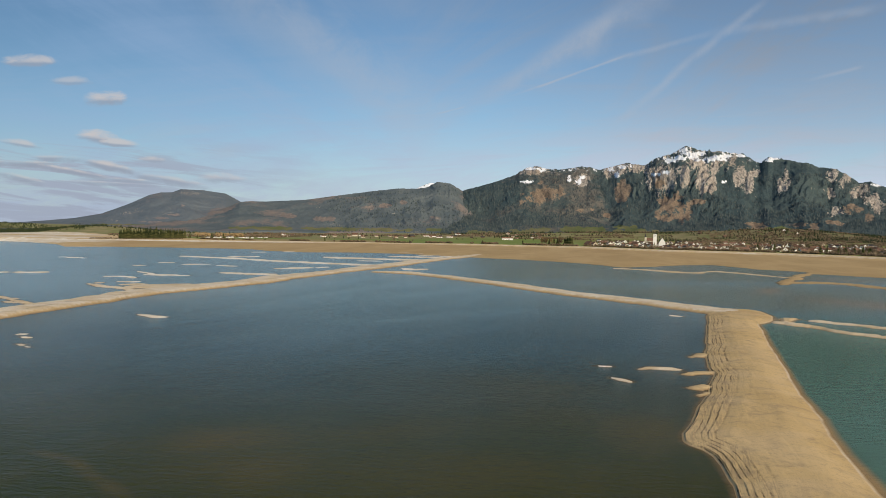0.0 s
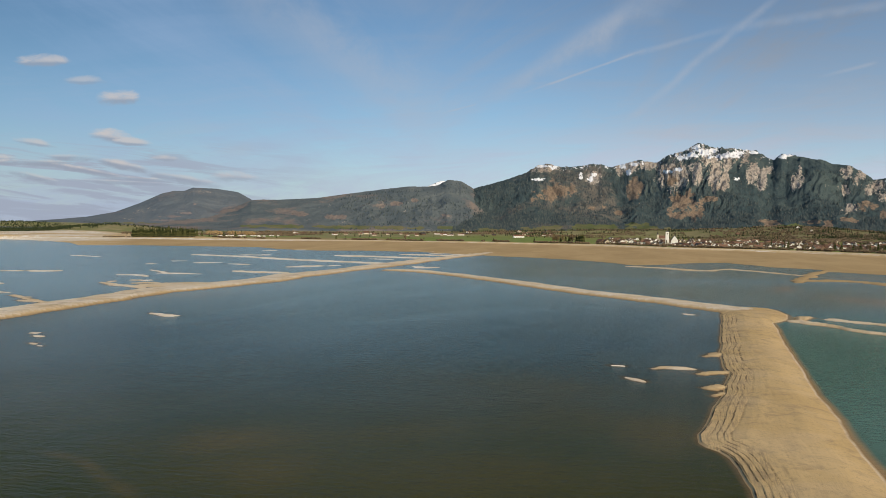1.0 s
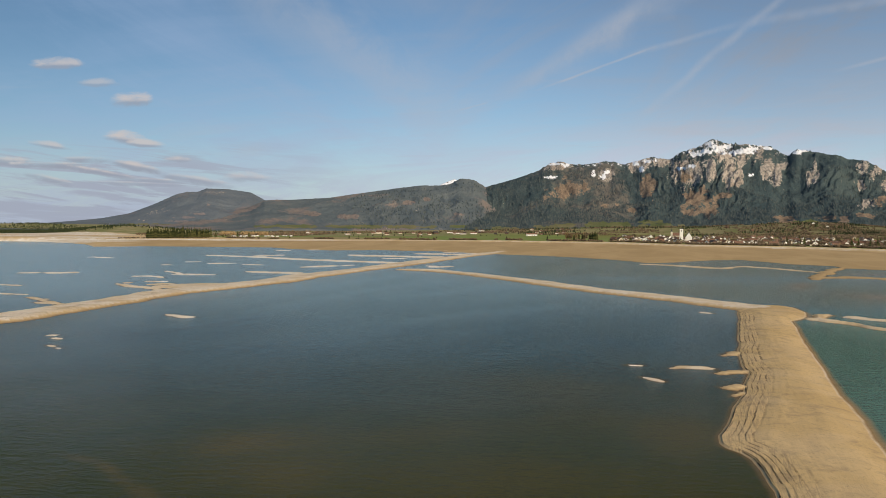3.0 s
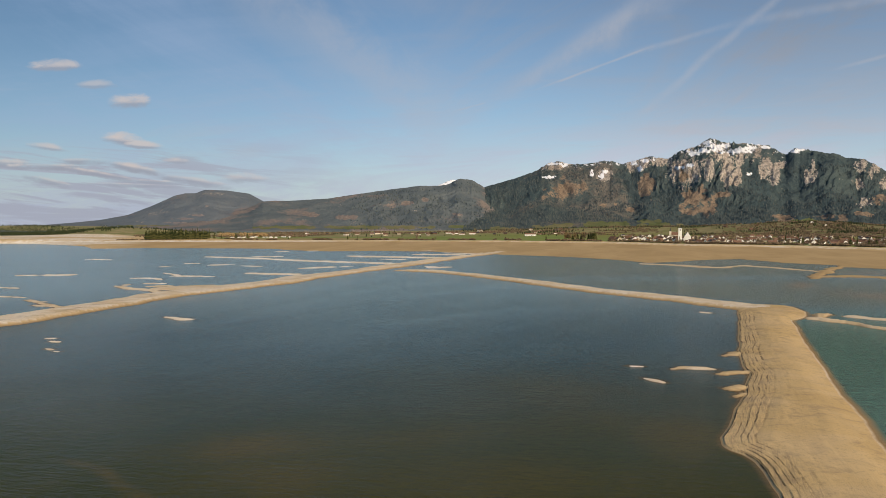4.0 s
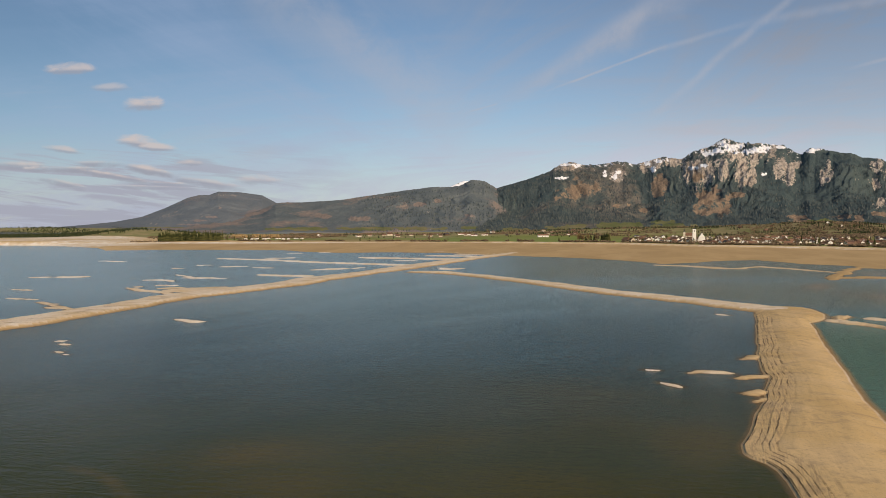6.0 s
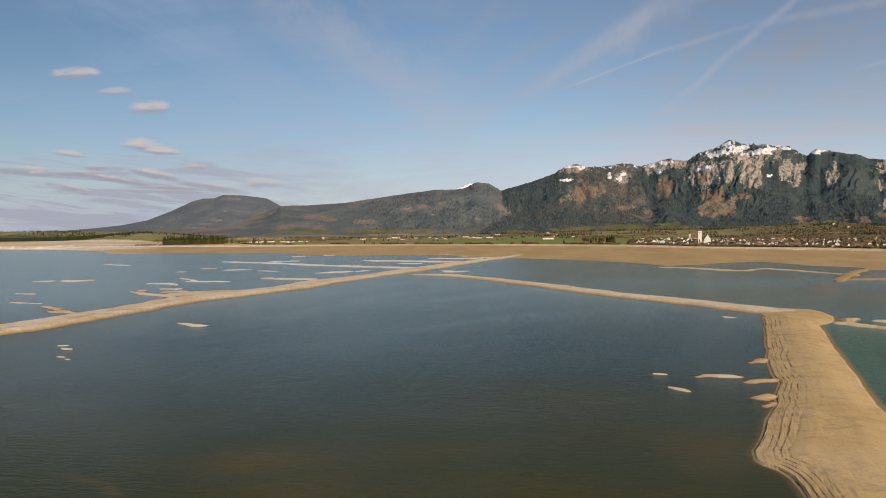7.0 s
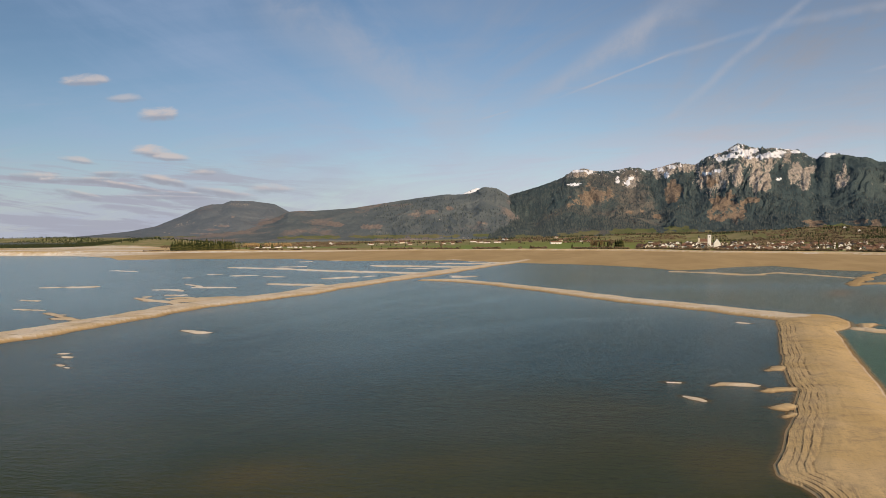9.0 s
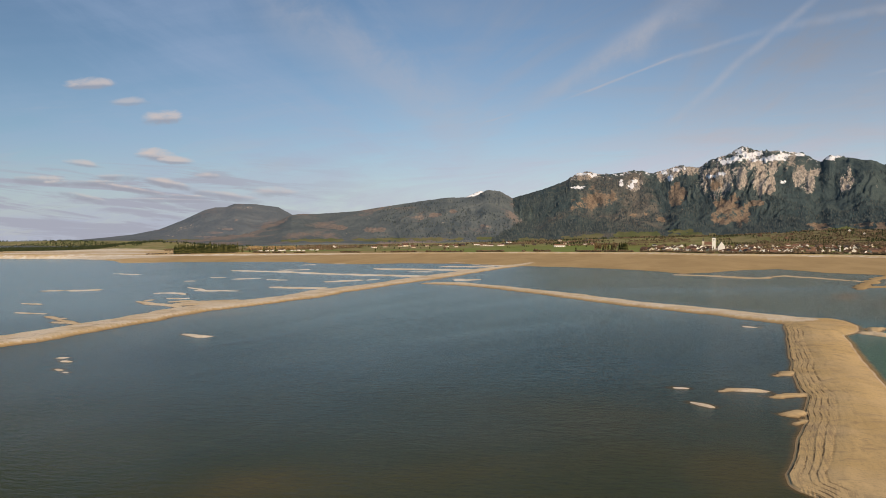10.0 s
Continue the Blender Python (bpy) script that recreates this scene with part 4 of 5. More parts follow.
(mountain("mountain", "wooded mountain with a broad flat summit, painted in blue-grey haze", -42, -9,
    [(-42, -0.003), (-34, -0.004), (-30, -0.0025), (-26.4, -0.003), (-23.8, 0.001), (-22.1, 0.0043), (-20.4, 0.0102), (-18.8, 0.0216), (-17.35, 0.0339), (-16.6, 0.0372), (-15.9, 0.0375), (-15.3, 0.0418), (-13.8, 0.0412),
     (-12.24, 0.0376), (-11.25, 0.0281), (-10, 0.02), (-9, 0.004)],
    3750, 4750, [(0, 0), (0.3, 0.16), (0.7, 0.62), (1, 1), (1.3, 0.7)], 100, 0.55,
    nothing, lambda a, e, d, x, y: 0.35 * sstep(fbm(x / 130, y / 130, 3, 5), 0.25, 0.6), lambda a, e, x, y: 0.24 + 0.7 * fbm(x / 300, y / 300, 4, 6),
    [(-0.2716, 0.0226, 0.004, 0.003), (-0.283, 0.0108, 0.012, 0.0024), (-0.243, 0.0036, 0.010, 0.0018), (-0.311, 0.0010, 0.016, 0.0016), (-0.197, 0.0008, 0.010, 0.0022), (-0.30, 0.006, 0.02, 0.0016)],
    [(-0.29, -0.0035, 0.07, 0.0018), (-0.36, -0.003, 0.03, 0.0015)], mat=HAZED_DISTANT))
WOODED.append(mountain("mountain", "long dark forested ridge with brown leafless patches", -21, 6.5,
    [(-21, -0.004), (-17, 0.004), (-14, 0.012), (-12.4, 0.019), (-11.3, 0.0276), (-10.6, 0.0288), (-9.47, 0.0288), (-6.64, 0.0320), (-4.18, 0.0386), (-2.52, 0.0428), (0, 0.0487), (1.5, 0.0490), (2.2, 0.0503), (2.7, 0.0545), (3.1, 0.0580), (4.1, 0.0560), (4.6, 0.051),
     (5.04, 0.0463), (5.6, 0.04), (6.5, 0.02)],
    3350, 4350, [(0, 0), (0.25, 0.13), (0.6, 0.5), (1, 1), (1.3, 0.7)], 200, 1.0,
    # leafless patches; the added share low down also pales the foot like haze
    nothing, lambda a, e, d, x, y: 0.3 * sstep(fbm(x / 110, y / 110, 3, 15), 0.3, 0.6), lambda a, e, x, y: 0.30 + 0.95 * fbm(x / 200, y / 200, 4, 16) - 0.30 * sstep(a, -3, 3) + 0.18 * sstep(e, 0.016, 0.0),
    [(-0.012, 0.026, 0.010, 0.0035), (-0.035, 0.024, 0.008, 0.005), (0.01, 0.031, 0.006, 0.003), (-0.09, 0.008, 0.02, 0.004), (-0.14, 0.012, 0.014, 0.004), (0.05, 0.012, 0.012, 0.003)], [(-0.05, -0.005, 0.10, 0.0030), (-0.17, -0.005, 0.06, 0.003), (0.06, -0.004, 0.04, 0.003)], mat=HAZED_RIDGE))


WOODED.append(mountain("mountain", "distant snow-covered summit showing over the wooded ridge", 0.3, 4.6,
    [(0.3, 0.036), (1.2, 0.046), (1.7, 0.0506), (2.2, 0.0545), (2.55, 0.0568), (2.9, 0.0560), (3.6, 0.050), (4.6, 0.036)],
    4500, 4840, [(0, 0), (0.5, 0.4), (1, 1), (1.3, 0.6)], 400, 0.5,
    lambda a, e, b, x, y, d: 0.62 + 0.4 * fbm(np.radians(a) * 300, e * 300, 3, 61), lambda a, e, d, x, y: 0.5 + 0 * a, nothing, mat=HAZED_DISTANT)[:0])


# crags, snow fields, brown slides and meadows of the massif: across, up, half width, half height
CRAGS = [(0.177, 0.0747, 0.0169, 0.0053), (0.245, 0.0633, 0.0092, 0.0075), (0.279, 0.0773, 0.0062, 0.009), (0.294, 0.0791, 0.0108, 0.009), (0.316, 0.0825, 0.0108, 0.0068), (0.351, 0.0667, 0.02, 0.017),
         (0.383, 0.0717, 0.0069, 0.015), (0.395, 0.0899, 0.0092, 0.0053), (0.408, 0.0737, 0.01, 0.0256), (0.42, 0.0626, 0.0062, 0.015), (0.421, 0.0844, 0.0062, 0.0105), (0.46, 0.0709, 0.0092, 0.015),
         (0.471, 0.0635, 0.0069, 0.012), (0.478, 0.0765, 0.0077, 0.006), (0.514, 0.0605, 0.0038, 0.012), (0.521, 0.0667, 0.0062, 0.0135), (0.587, 0.0769, 0.0108, 0.009), (0.6, 0.0658, 0.0062, 0.012),
         (0.607, 0.0758, 0.0077, 0.0105), (0.627, 0.0587, 0.0123, 0.0075), (0.617, 0.0509, 0.0077, 0.006), (0.583, 0.0526, 0.0077, 0.0075), (0.591, 0.0276, 0.01, 0.0083), (0.64, 0.0459, 0.0123, 0.009),
         (0.652, 0.0362, 0.0108, 0.0105)]
SNOW = [(0.177, 0.0776, 0.0138, 0.0019), (0.19, 0.0764, 0.0046, 0.003), (0.171, 0.0605, 0.0077, 0.003), (0.228, 0.0652, 0.0031, 0.0045), (0.24, 0.0625, 0.0038, 0.0045), (0.246, 0.0678, 0.0046, 0.003),
        (0.284, 0.0789, 0.0062, 0.003), (0.298, 0.0821, 0.0077, 0.0023), (0.292, 0.0716, 0.0046, 0.0038), (0.343, 0.0733, 0.0077, 0.0026), (0.357, 0.0765, 0.0062, 0.003), (0.364, 0.0916, 0.0092, 0.0038),
        (0.374, 0.0955, 0.0092, 0.0038), (0.382, 0.1046, 0.0077, 0.0045), (0.392, 0.0996, 0.0092, 0.006), (0.404, 0.1021, 0.0077, 0.003), (0.413, 0.0933, 0.0138, 0.003), (0.427, 0.0965, 0.0154, 0.0038),
        (0.439, 0.0998, 0.0092, 0.003), (0.45, 0.1045, 0.0108, 0.0023), (0.458, 0.1002, 0.0062, 0.0023), (0.436, 0.0644, 0.0046, 0.003), (0.498, 0.0949, 0.0069, 0.003), (0.506, 0.0973, 0.0062, 0.0023),
        (0.647, 0.0643, 0.0077, 0.0023)]
SLIDES = [(0.2, 0.047, 0.023, 0.0135), (0.181, 0.0399, 0.0169, 0.009), (0.166, 0.0345, 0.0092, 0.0045), (0.215, 0.0464, 0.0077, 0.0075), (0.3, 0.050, 0.011, 0.0175), (0.302, 0.0404, 0.0062, 0.006),
          (0.244, 0.0239, 0.005, 0.0032), (0.28, 0.0177, 0.006, 0.003), (0.259, 0.0248, 0.0045, 0.003), (0.369, 0.026, 0.025, 0.020), (0.36, 0.0166, 0.0138, 0.0075), (0.379, 0.0169, 0.0108, 0.006),
          (0.361, 0.0339, 0.0123, 0.0075), (0.398, 0.0375, 0.0123, 0.0045), (0.351, 0.0614, 0.0092, 0.009), (0.488, 0.0087, 0.0154, 0.003), (0.476, 0.0108, 0.0092, 0.003), (0.593, 0.0124, 0.0154, 0.0038),
          (0.546, 0.0095, 0.0231, 0.0038), (0.562, 0.0044, 0.0123, 0.0038), (0.492, 0.0034, 0.0192, 0.003), (0.616, 0.0318, 0.0123, 0.0075), (0.64, 0.0208, 0.0092, 0.0075)]
ALPS = [(0.111, -0.007, 0.0462, 0.0045), (0.178, -0.0046, 0.0462, 0.0045), (0.246, -0.0015, 0.0462, 0.0053), (0.299, 0.003, 0.0269, 0.0045), (0.314, -0.0028, 0.0385, 0.0053), (0.36, -0.0044, 0.0462, 0.0045),
        (0.426, -0.0043, 0.0246, 0.006), (0.453, -0.0084, 0.0308, 0.0045), (0.511, 0.0037, 0.0246, 0.0053), (0.531, -0.0036, 0.0462, 0.0053), (0.492, -0.0064, 0.0385, 0.0045), (0.57, -0.0069, 0.0308, 0.0045),
        (0.193, -0.0014, 0.0308, 0.0023)]


def fields(spots, a, e, wob):
    u, v, out = np.tan(np.radians(a)), e / np.cos(np.radians(a)), np.full(a.shape, -9.0)
    for u0, v0, w, h in spots:
        out = np.maximum(out, 1.0 - ((u - u0) / w) ** 2 - ((v - v0) / h) ** 2)
    return np.clip(0.36 + 0.34 * np.clip(out + wob, -1.0, 1), 0, 1)


def massif_snow(a, e, below, x, y, d):
    n = fbm(np.radians(a) * 420, e * 520, 5, 51, 0.68)
    high = sstep(below, 0.014, 0.002) * sstep(a, 8.5, 10) * sstep(a, 29, 26)
    return np.clip(np.maximum(fields(SNOW, a, e, 2.0 * n + 0.28), high * (0.33 + 0.7 * n)), 0, 1)


def massif_rock(a, e, d, x, y):
    n = fbm(np.radians(a) * 210, e * 120, 5, 52, 0.62)
    crest = sstep(e, 0.064, 0.078) * sstep(a, 8.5, 9.5) * sstep(a, 27, 24)
    few = 0.30 * sstep(e, 0.01, 0.03) * sstep(n, 0.2, 0.6)
    return np.clip(np.maximum(np.maximum(fields(CRAGS, a, e, 1.5 * n + 0.30 - 0.35 * sstep(a, 25, 28)), crest * (0.34 + 0.55 * n)), few), 0, 1)


WOODED.append(mountain("mountain", "rocky alpine massif with snow on its summit ridge above dark spruce forest", 3.5, 48,
    [(3.5, 0.02), (4.4, 0.036), (4.96, 0.047), (7.13, 0.0577), (8.88, 0.0683), (9.62, 0.0771), (10.45, 0.0801), (11.28, 0.0758), (12.52, 0.0759), (13.74, 0.0796), (14.35, 0.0788), (14.97, 0.0752),
     (15.97, 0.0794), (16.96, 0.0844), (18.15, 0.08), (18.93, 0.0898), (20.09, 0.0951), (20.96, 0.1047), (21.99, 0.0988), (23.87, 0.0955), (24.79, 0.0931), (25.89, 0.0811), (26.42, 0.089), (27.31, 0.086),
     (28.54, 0.0808), (28.88, 0.0813), (29.57, 0.0758), (30.59, 0.0728), (31.26, 0.0661), (31.93, 0.0568), (32.58, 0.0579), (33.48, 0.0513), (35.5, 0.05), (38, 0.045), (48, 0.03)],
    3150, 4450, [(0, 0), (0.08, 0.05), (0.2, 0.11), (0.45, 0.27), (0.62, 0.43), (0.74, 0.68), (0.86, 0.86), (1, 1), (1.3, 0.75)], 300, 0.95,
    massif_snow, massif_rock, lambda a, e, x, y: 0.10 + 0.32 * sstep(a, 20, 14) * sstep(a, 5, 9) - 0.16 * sstep(a, 19, 22) - 0.2 * sstep(a, 24, 28) + 0.5 * fbm(x / 200, y / 200, 4, 56) + 0.30 * sstep(a, 27, 30) * sstep(e, 0.02, 0.0),
    [(u, v, 1.2 * a, 1.2 * b) for u, v, a, b in SLIDES], ALPS))

# spruce woods on the slopes, far too many to count
near_ridge = WOODED[0][np.arctan2(WOODED[0][:, 0], WOODED[0][:, 1]) > radians(-5)]
pts = np.concatenate([near_ridge[::5], WOODED[-1]])
rng = np.random.default_rng(7)
pick = pts[rng.choice(len(pts), 34000, replace=False)]
pick = pick[fbm(pick[:, 0] / 160, pick[:, 1] / 160, 3, 77) + rng.normal(0, 0.25, len(pick)) > -0.15]
pick = pick + np.stack([rng.uniform(-6, 6, len(pick)), rng.uniform(-6, 6, len(pick)), np.full(len(pick), -2.0)], 1)
hh, ww = rng.uniform(7, 14, len(pick)), rng.uniform(1.6, 3.2, len(pick))
ring = np.stack([np.cos(np.arange(5) * 1.2566), np.sin(np.arange(5) * 1.2566), np.zeros(5)], 1)
cv = pick[:, None, :] + np.concatenate([ring[None] * ww[:, None, None], np.stack([0 * hh, 0 * hh, hh], 1)[:, None, :]], 1)
ct = (np.arange(len(pick)) * 6)[:, None, None] + np.array([[i, (i + 1) % 5, 5] for i in range(5)])[None]
tagged(new("mountain_woods", raw_mesh("mountain_woods", cv.reshape(-1, 3), ct.reshape(-1, 3), HAZEDNEEDLES, None, False)),
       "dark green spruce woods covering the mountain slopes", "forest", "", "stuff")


# ---- things on the plain ----
def bearing(az, r):
    return r * math.sin(radians(az)), r * math.cos(radians(az))


def ground_at(xs, ys):
    return land_height(np.array(xs, float), np.array(ys, float))[0]


def empty(name, label, category, group=""):
    return tagged(new(name), label, category, group)


def ring_tube(bm, a, b, ra, rb, n=6):
    a, b = Vector(a), Vector(b)
    q = (b - a).to_track_quat("Z", "Y").to_matrix()
    lo = [bm.verts.new(a + q @ Vector((ra * math.cos(i * math.tau / n), ra * math.sin(i * math.tau / n), 0))) for i in range(n)]
    hi = [bm.verts.new(b + q @ Vector((rb * math.cos(i * math.tau / n), rb * math.sin(i * math.tau / n), 0))) for i in range(n)]
    for i in range(n):
        bm.faces.new((lo[i], lo[(i + 1) % n], hi[(i + 1) % n], hi[i]))
    bm.faces.new(hi)


def box(bm, x0, x1, y0, y1, z0, z1):
    v = [bm.verts.new(p) for p in ((x0, y0, z0), (x1, y0, z0), (x1, y1, z0), (x0, y1, z0), (x0, y0, z1), (x1, y0, z1), (x1, y1, z1), (x0, y1, z1))]
    for f in ((3, 2, 1, 0), (4, 5, 6, 7), (0, 1, 5, 4), (1, 2, 6, 5), (2, 3, 7, 6), (3, 0, 4, 7)):
        bm.faces.new([v[i] for i in f])


def conifer(seed, h, w, label, group):
    rnd = random.Random(seed)
    root = empty("conifer_tree", label, "tree", group)
    bm = bmesh.new()
    ring_tube(bm, (0, 0, -1.0), (0, 0, h * 0.9), 0.017 * h, 0.004 * h)
    part("trunk", bm, BARK, root)
    bm = bmesh.new()
    tiers = 11
    for k in range(tiers):
        f = k / (tiers - 1)
        z0 = h * (0.10 + 0.80 * f)
        rad = w * (1 - f) ** 0.8 + 0.03 * w
        tip = bm.verts.new((rnd.uniform(-0.1, 0.1), rnd.uniform(-0.1, 0.1), z0 + h * 0.15))
        n = 11
        turn = rnd.uniform(0, 6)
        rim = []
        for i in range(n * 2):
            rr = rad * (rnd.uniform(0.8, 1.25) if i % 2 == 0 else rnd.uniform(0.45, 0.65))
            a = turn + i * math.pi / n
            rim.append(bm.verts.new((rr * math.cos(a), rr * math.sin(a), z0 - (0.05 * h * rnd.uniform(0.4, 1.2) if i % 2 == 0 else 0))))
        for i in range(n * 2):
            bm.faces.new((rim[i], rim[(i + 1) % (n * 2)], tip))
    part("crown", bm, NEEDLES, root)
    return root


def bare_tree(seed, h, w, label, group, mat=None):
    rnd = random.Random(seed)
    root = empty("broadleaf_tree", label, "tree", group)
    bm = bmesh.new()
    ring_tube(bm, (0, 0, -1.0), (0, 0, h * 0.45), 0.022 * h, 0.013 * h)
    tips = []
    for i in range(9):
        a, zz = i * 2.4 + rnd.uniform(-0.4, 0.4), h * rnd.uniform(0.25, 0.45)
        ln = rnd.uniform(0.5, 0.95)
        e = (w * ln * math.cos(a), w * ln * math.sin(a), zz + h * rnd.uniform(0.22, 0.48))
        ring_tube(bm, (0, 0, zz), e, 0.009 * h, 0.003 * h, 5)
        tips.append(e)
    ring_tube(bm, (0, 0, h * 0.45), (0.3, 0.2, h * 0.92), 0.013 * h, 0.003 * h, 5)
    part("trunk", bm, BARK, root)
    bm = bmesh.new()
    for i in range(330):
        u, a, t = rnd.uniform(-1, 1), rnd.uniform(0, math.tau), rnd.random() ** 0.45
        s = math.sqrt(1 - u * u)
        lump = 0.75 + 0.3 * math.sin(3 * a + seed) * math.cos(4 * u + seed)
        c = Vector((w * s * math.cos(a) * t * lump, w * s * math.sin(a) * t * lump, h * 0.62 + 0.38 * h * u * t * (0.9 + 0.2 * lump)))
        q = Euler((rnd.uniform(0, 6), rnd.uniform(0, 6), rnd.uniform(0, 6))).to_matrix()
        k = rnd.uniform(0.35, 0.8) * h / 15
        vs = [bm.verts.new(c + q @ Vector(p)) for p in ((-k, -0.35 * k, 0), (0.2 * k, -0.5 * k, 0.2 * k), (k, 0.1 * k, 0), (-0.2 * k, 0.5 * k, -0.1 * k))]
        bm.faces.new(vs)
    part("crown", bm, mat or TWIGS, root)
    return root


def gable_house(name, label, category, group, L, W, eave, ridge, wall, roofing, chimney=True, windows=3, floors=2):
    """Ridge along x; the long front looks to -y."""
    root = empty(name, label, category, group)
    bm = bmesh.new()
    x, y = L / 2, W / 2
    lo = [bm.verts.new(p) for p in ((-x, -y, -1), (x, -y, -1), (x, y, -1), (-x, y, -1))]
    hi = [bm.verts.new(p) for p in ((-x, -y, eave), (x, -y, eave), (x, y, eave), (-x, y, eave))]
    g0, g1 = bm.verts.new((-x, 0, ridge)), bm.verts.new((x, 0, ridge))
    bm.faces.new((lo[0], lo[1], hi[1], hi[0]))
    bm.faces.new((lo[2], lo[3], hi[3], hi[2]))
    bm.faces.new((lo[1], lo[2], hi[2], g1, hi[1]))
    bm.faces.new((lo[3], lo[0], hi[0], g0, hi[3]))
    part("wall", bm, wall, root)
    o, th = 0.9, 0.35
    slope = (ridge - eave) / y
    for sgn in (-1, 1):
        bm = bmesh.new()
        ye, ze = sgn * (y + o), eave - slope * o
        pts = [(-x - o, ye, ze), (x + o, ye, ze), (x + o, 0, ridge), (-x - o, 0, ridge)]
        b = [bm.verts.new((p[0], p[1], p[2] + 0.02)) for p in pts]
        t = [bm.verts.new((p[0], p[1], p[2] + th)) for p in pts]
        bm.faces.new(t if sgn < 0 else t[::-1])
        bm.faces.new(b[::-1] if sgn < 0 else b)
        for i in range(4):
            j = (i + 1) % 4
            bm.faces.new((b[i], b[j], t[j], t[i]) if sgn < 0 else (b[j], b[i], t[i], t[j]))
        part("roof", bm, roofing, root)
    if chimney:
        bm = bmesh.new()
        box(bm, x * 0.3, x * 0.3 + 0.8, 0.4, 1.2, ridge - 1.2, ridge + 1.0)
        part("chimney", bm, CREAM, root)
    for f in range(floors):
        for i in range(windows):
            bm = bmesh.new()
            cx, cz = -x + L * (i + 0.5) / windows, 1.0 + 2.7 * f
            box(bm, cx - 0.55, cx + 0.55, -y - 0.05, -y + 0.1, cz, cz + 1.3)
            part("window", bm, GLASS, root)
    for f in range(floors):
        for sx in (-1, 1):
            bm = bmesh.new()
            cz = 1.0 + 2.7 * f
            box(bm, sx * x - 0.06, sx * x + 0.06, -0.6, 0.6, cz, cz + 1.3)
            part("window", bm, GLASS, root)
    bm = bmesh.new()
    box(bm, -0.5 + L * 0.18, 0.5 + L * 0.18, -y - 0.06, -y + 0.1, -0.2, 2.0)
    part("door", bm, TIMBER, root)
    return root


def settle(root, x, y, z, turn, scale=1.0):
    root.matrix_basis = Matrix.Translation((x, y, z)) @ Matrix.Rotation(turn, 4, "Z") @ Matrix.Scale(scale, 4)


def spread(protos, spots, turn=None, lo=0.85, hi=1.15, seed=1):
    """The first spots take the things built, the others copies."""
    rnd = random.Random(seed)
    zs = ground_at([s[0] for s in spots], [s[1] for s in spots])
    for i, ((x, y), z) in enumerate(zip(spots, zs)):
        p = protos[i] if i < len(protos) else rnd.choice(protos)
        a = rnd.uniform(0, 6.28) if turn is None else rnd.choice(turn) + rnd.uniform(-0.25, 0.25)
        k = rnd.uniform(lo, hi)
        if i < len(protos):
            settle(p, x, y, z, a, 1.0)
        else:
            c = copy_thing(p, Matrix.Translation((x, y, float(z))) @ Matrix.Rotation(a, 4, "Z"))
            c.scale = (k, k, k)


def scattered(n, az0, az1, r0, r1, gap, seed, taken=None, by=None):
    rnd = random.Random(seed)
    got = []
    taken = taken if taken is not None else []
    for _ in range(n * 60):
        if len(got) >= n:
            break
        p = bearing(rnd.uniform(az0, az1), rnd.uniform(r0, r1))
        if by is not None:
            b = around(BANK, math.degrees(math.atan2(*p)))
            if math.hypot(*p) < b + by:
                continue
        if all((p[0] - q[0]) ** 2 + (p[1] - q[1]) ** 2 > gap * gap for q in got + taken):
            got.append(p)
    taken.extend(got)
    return got


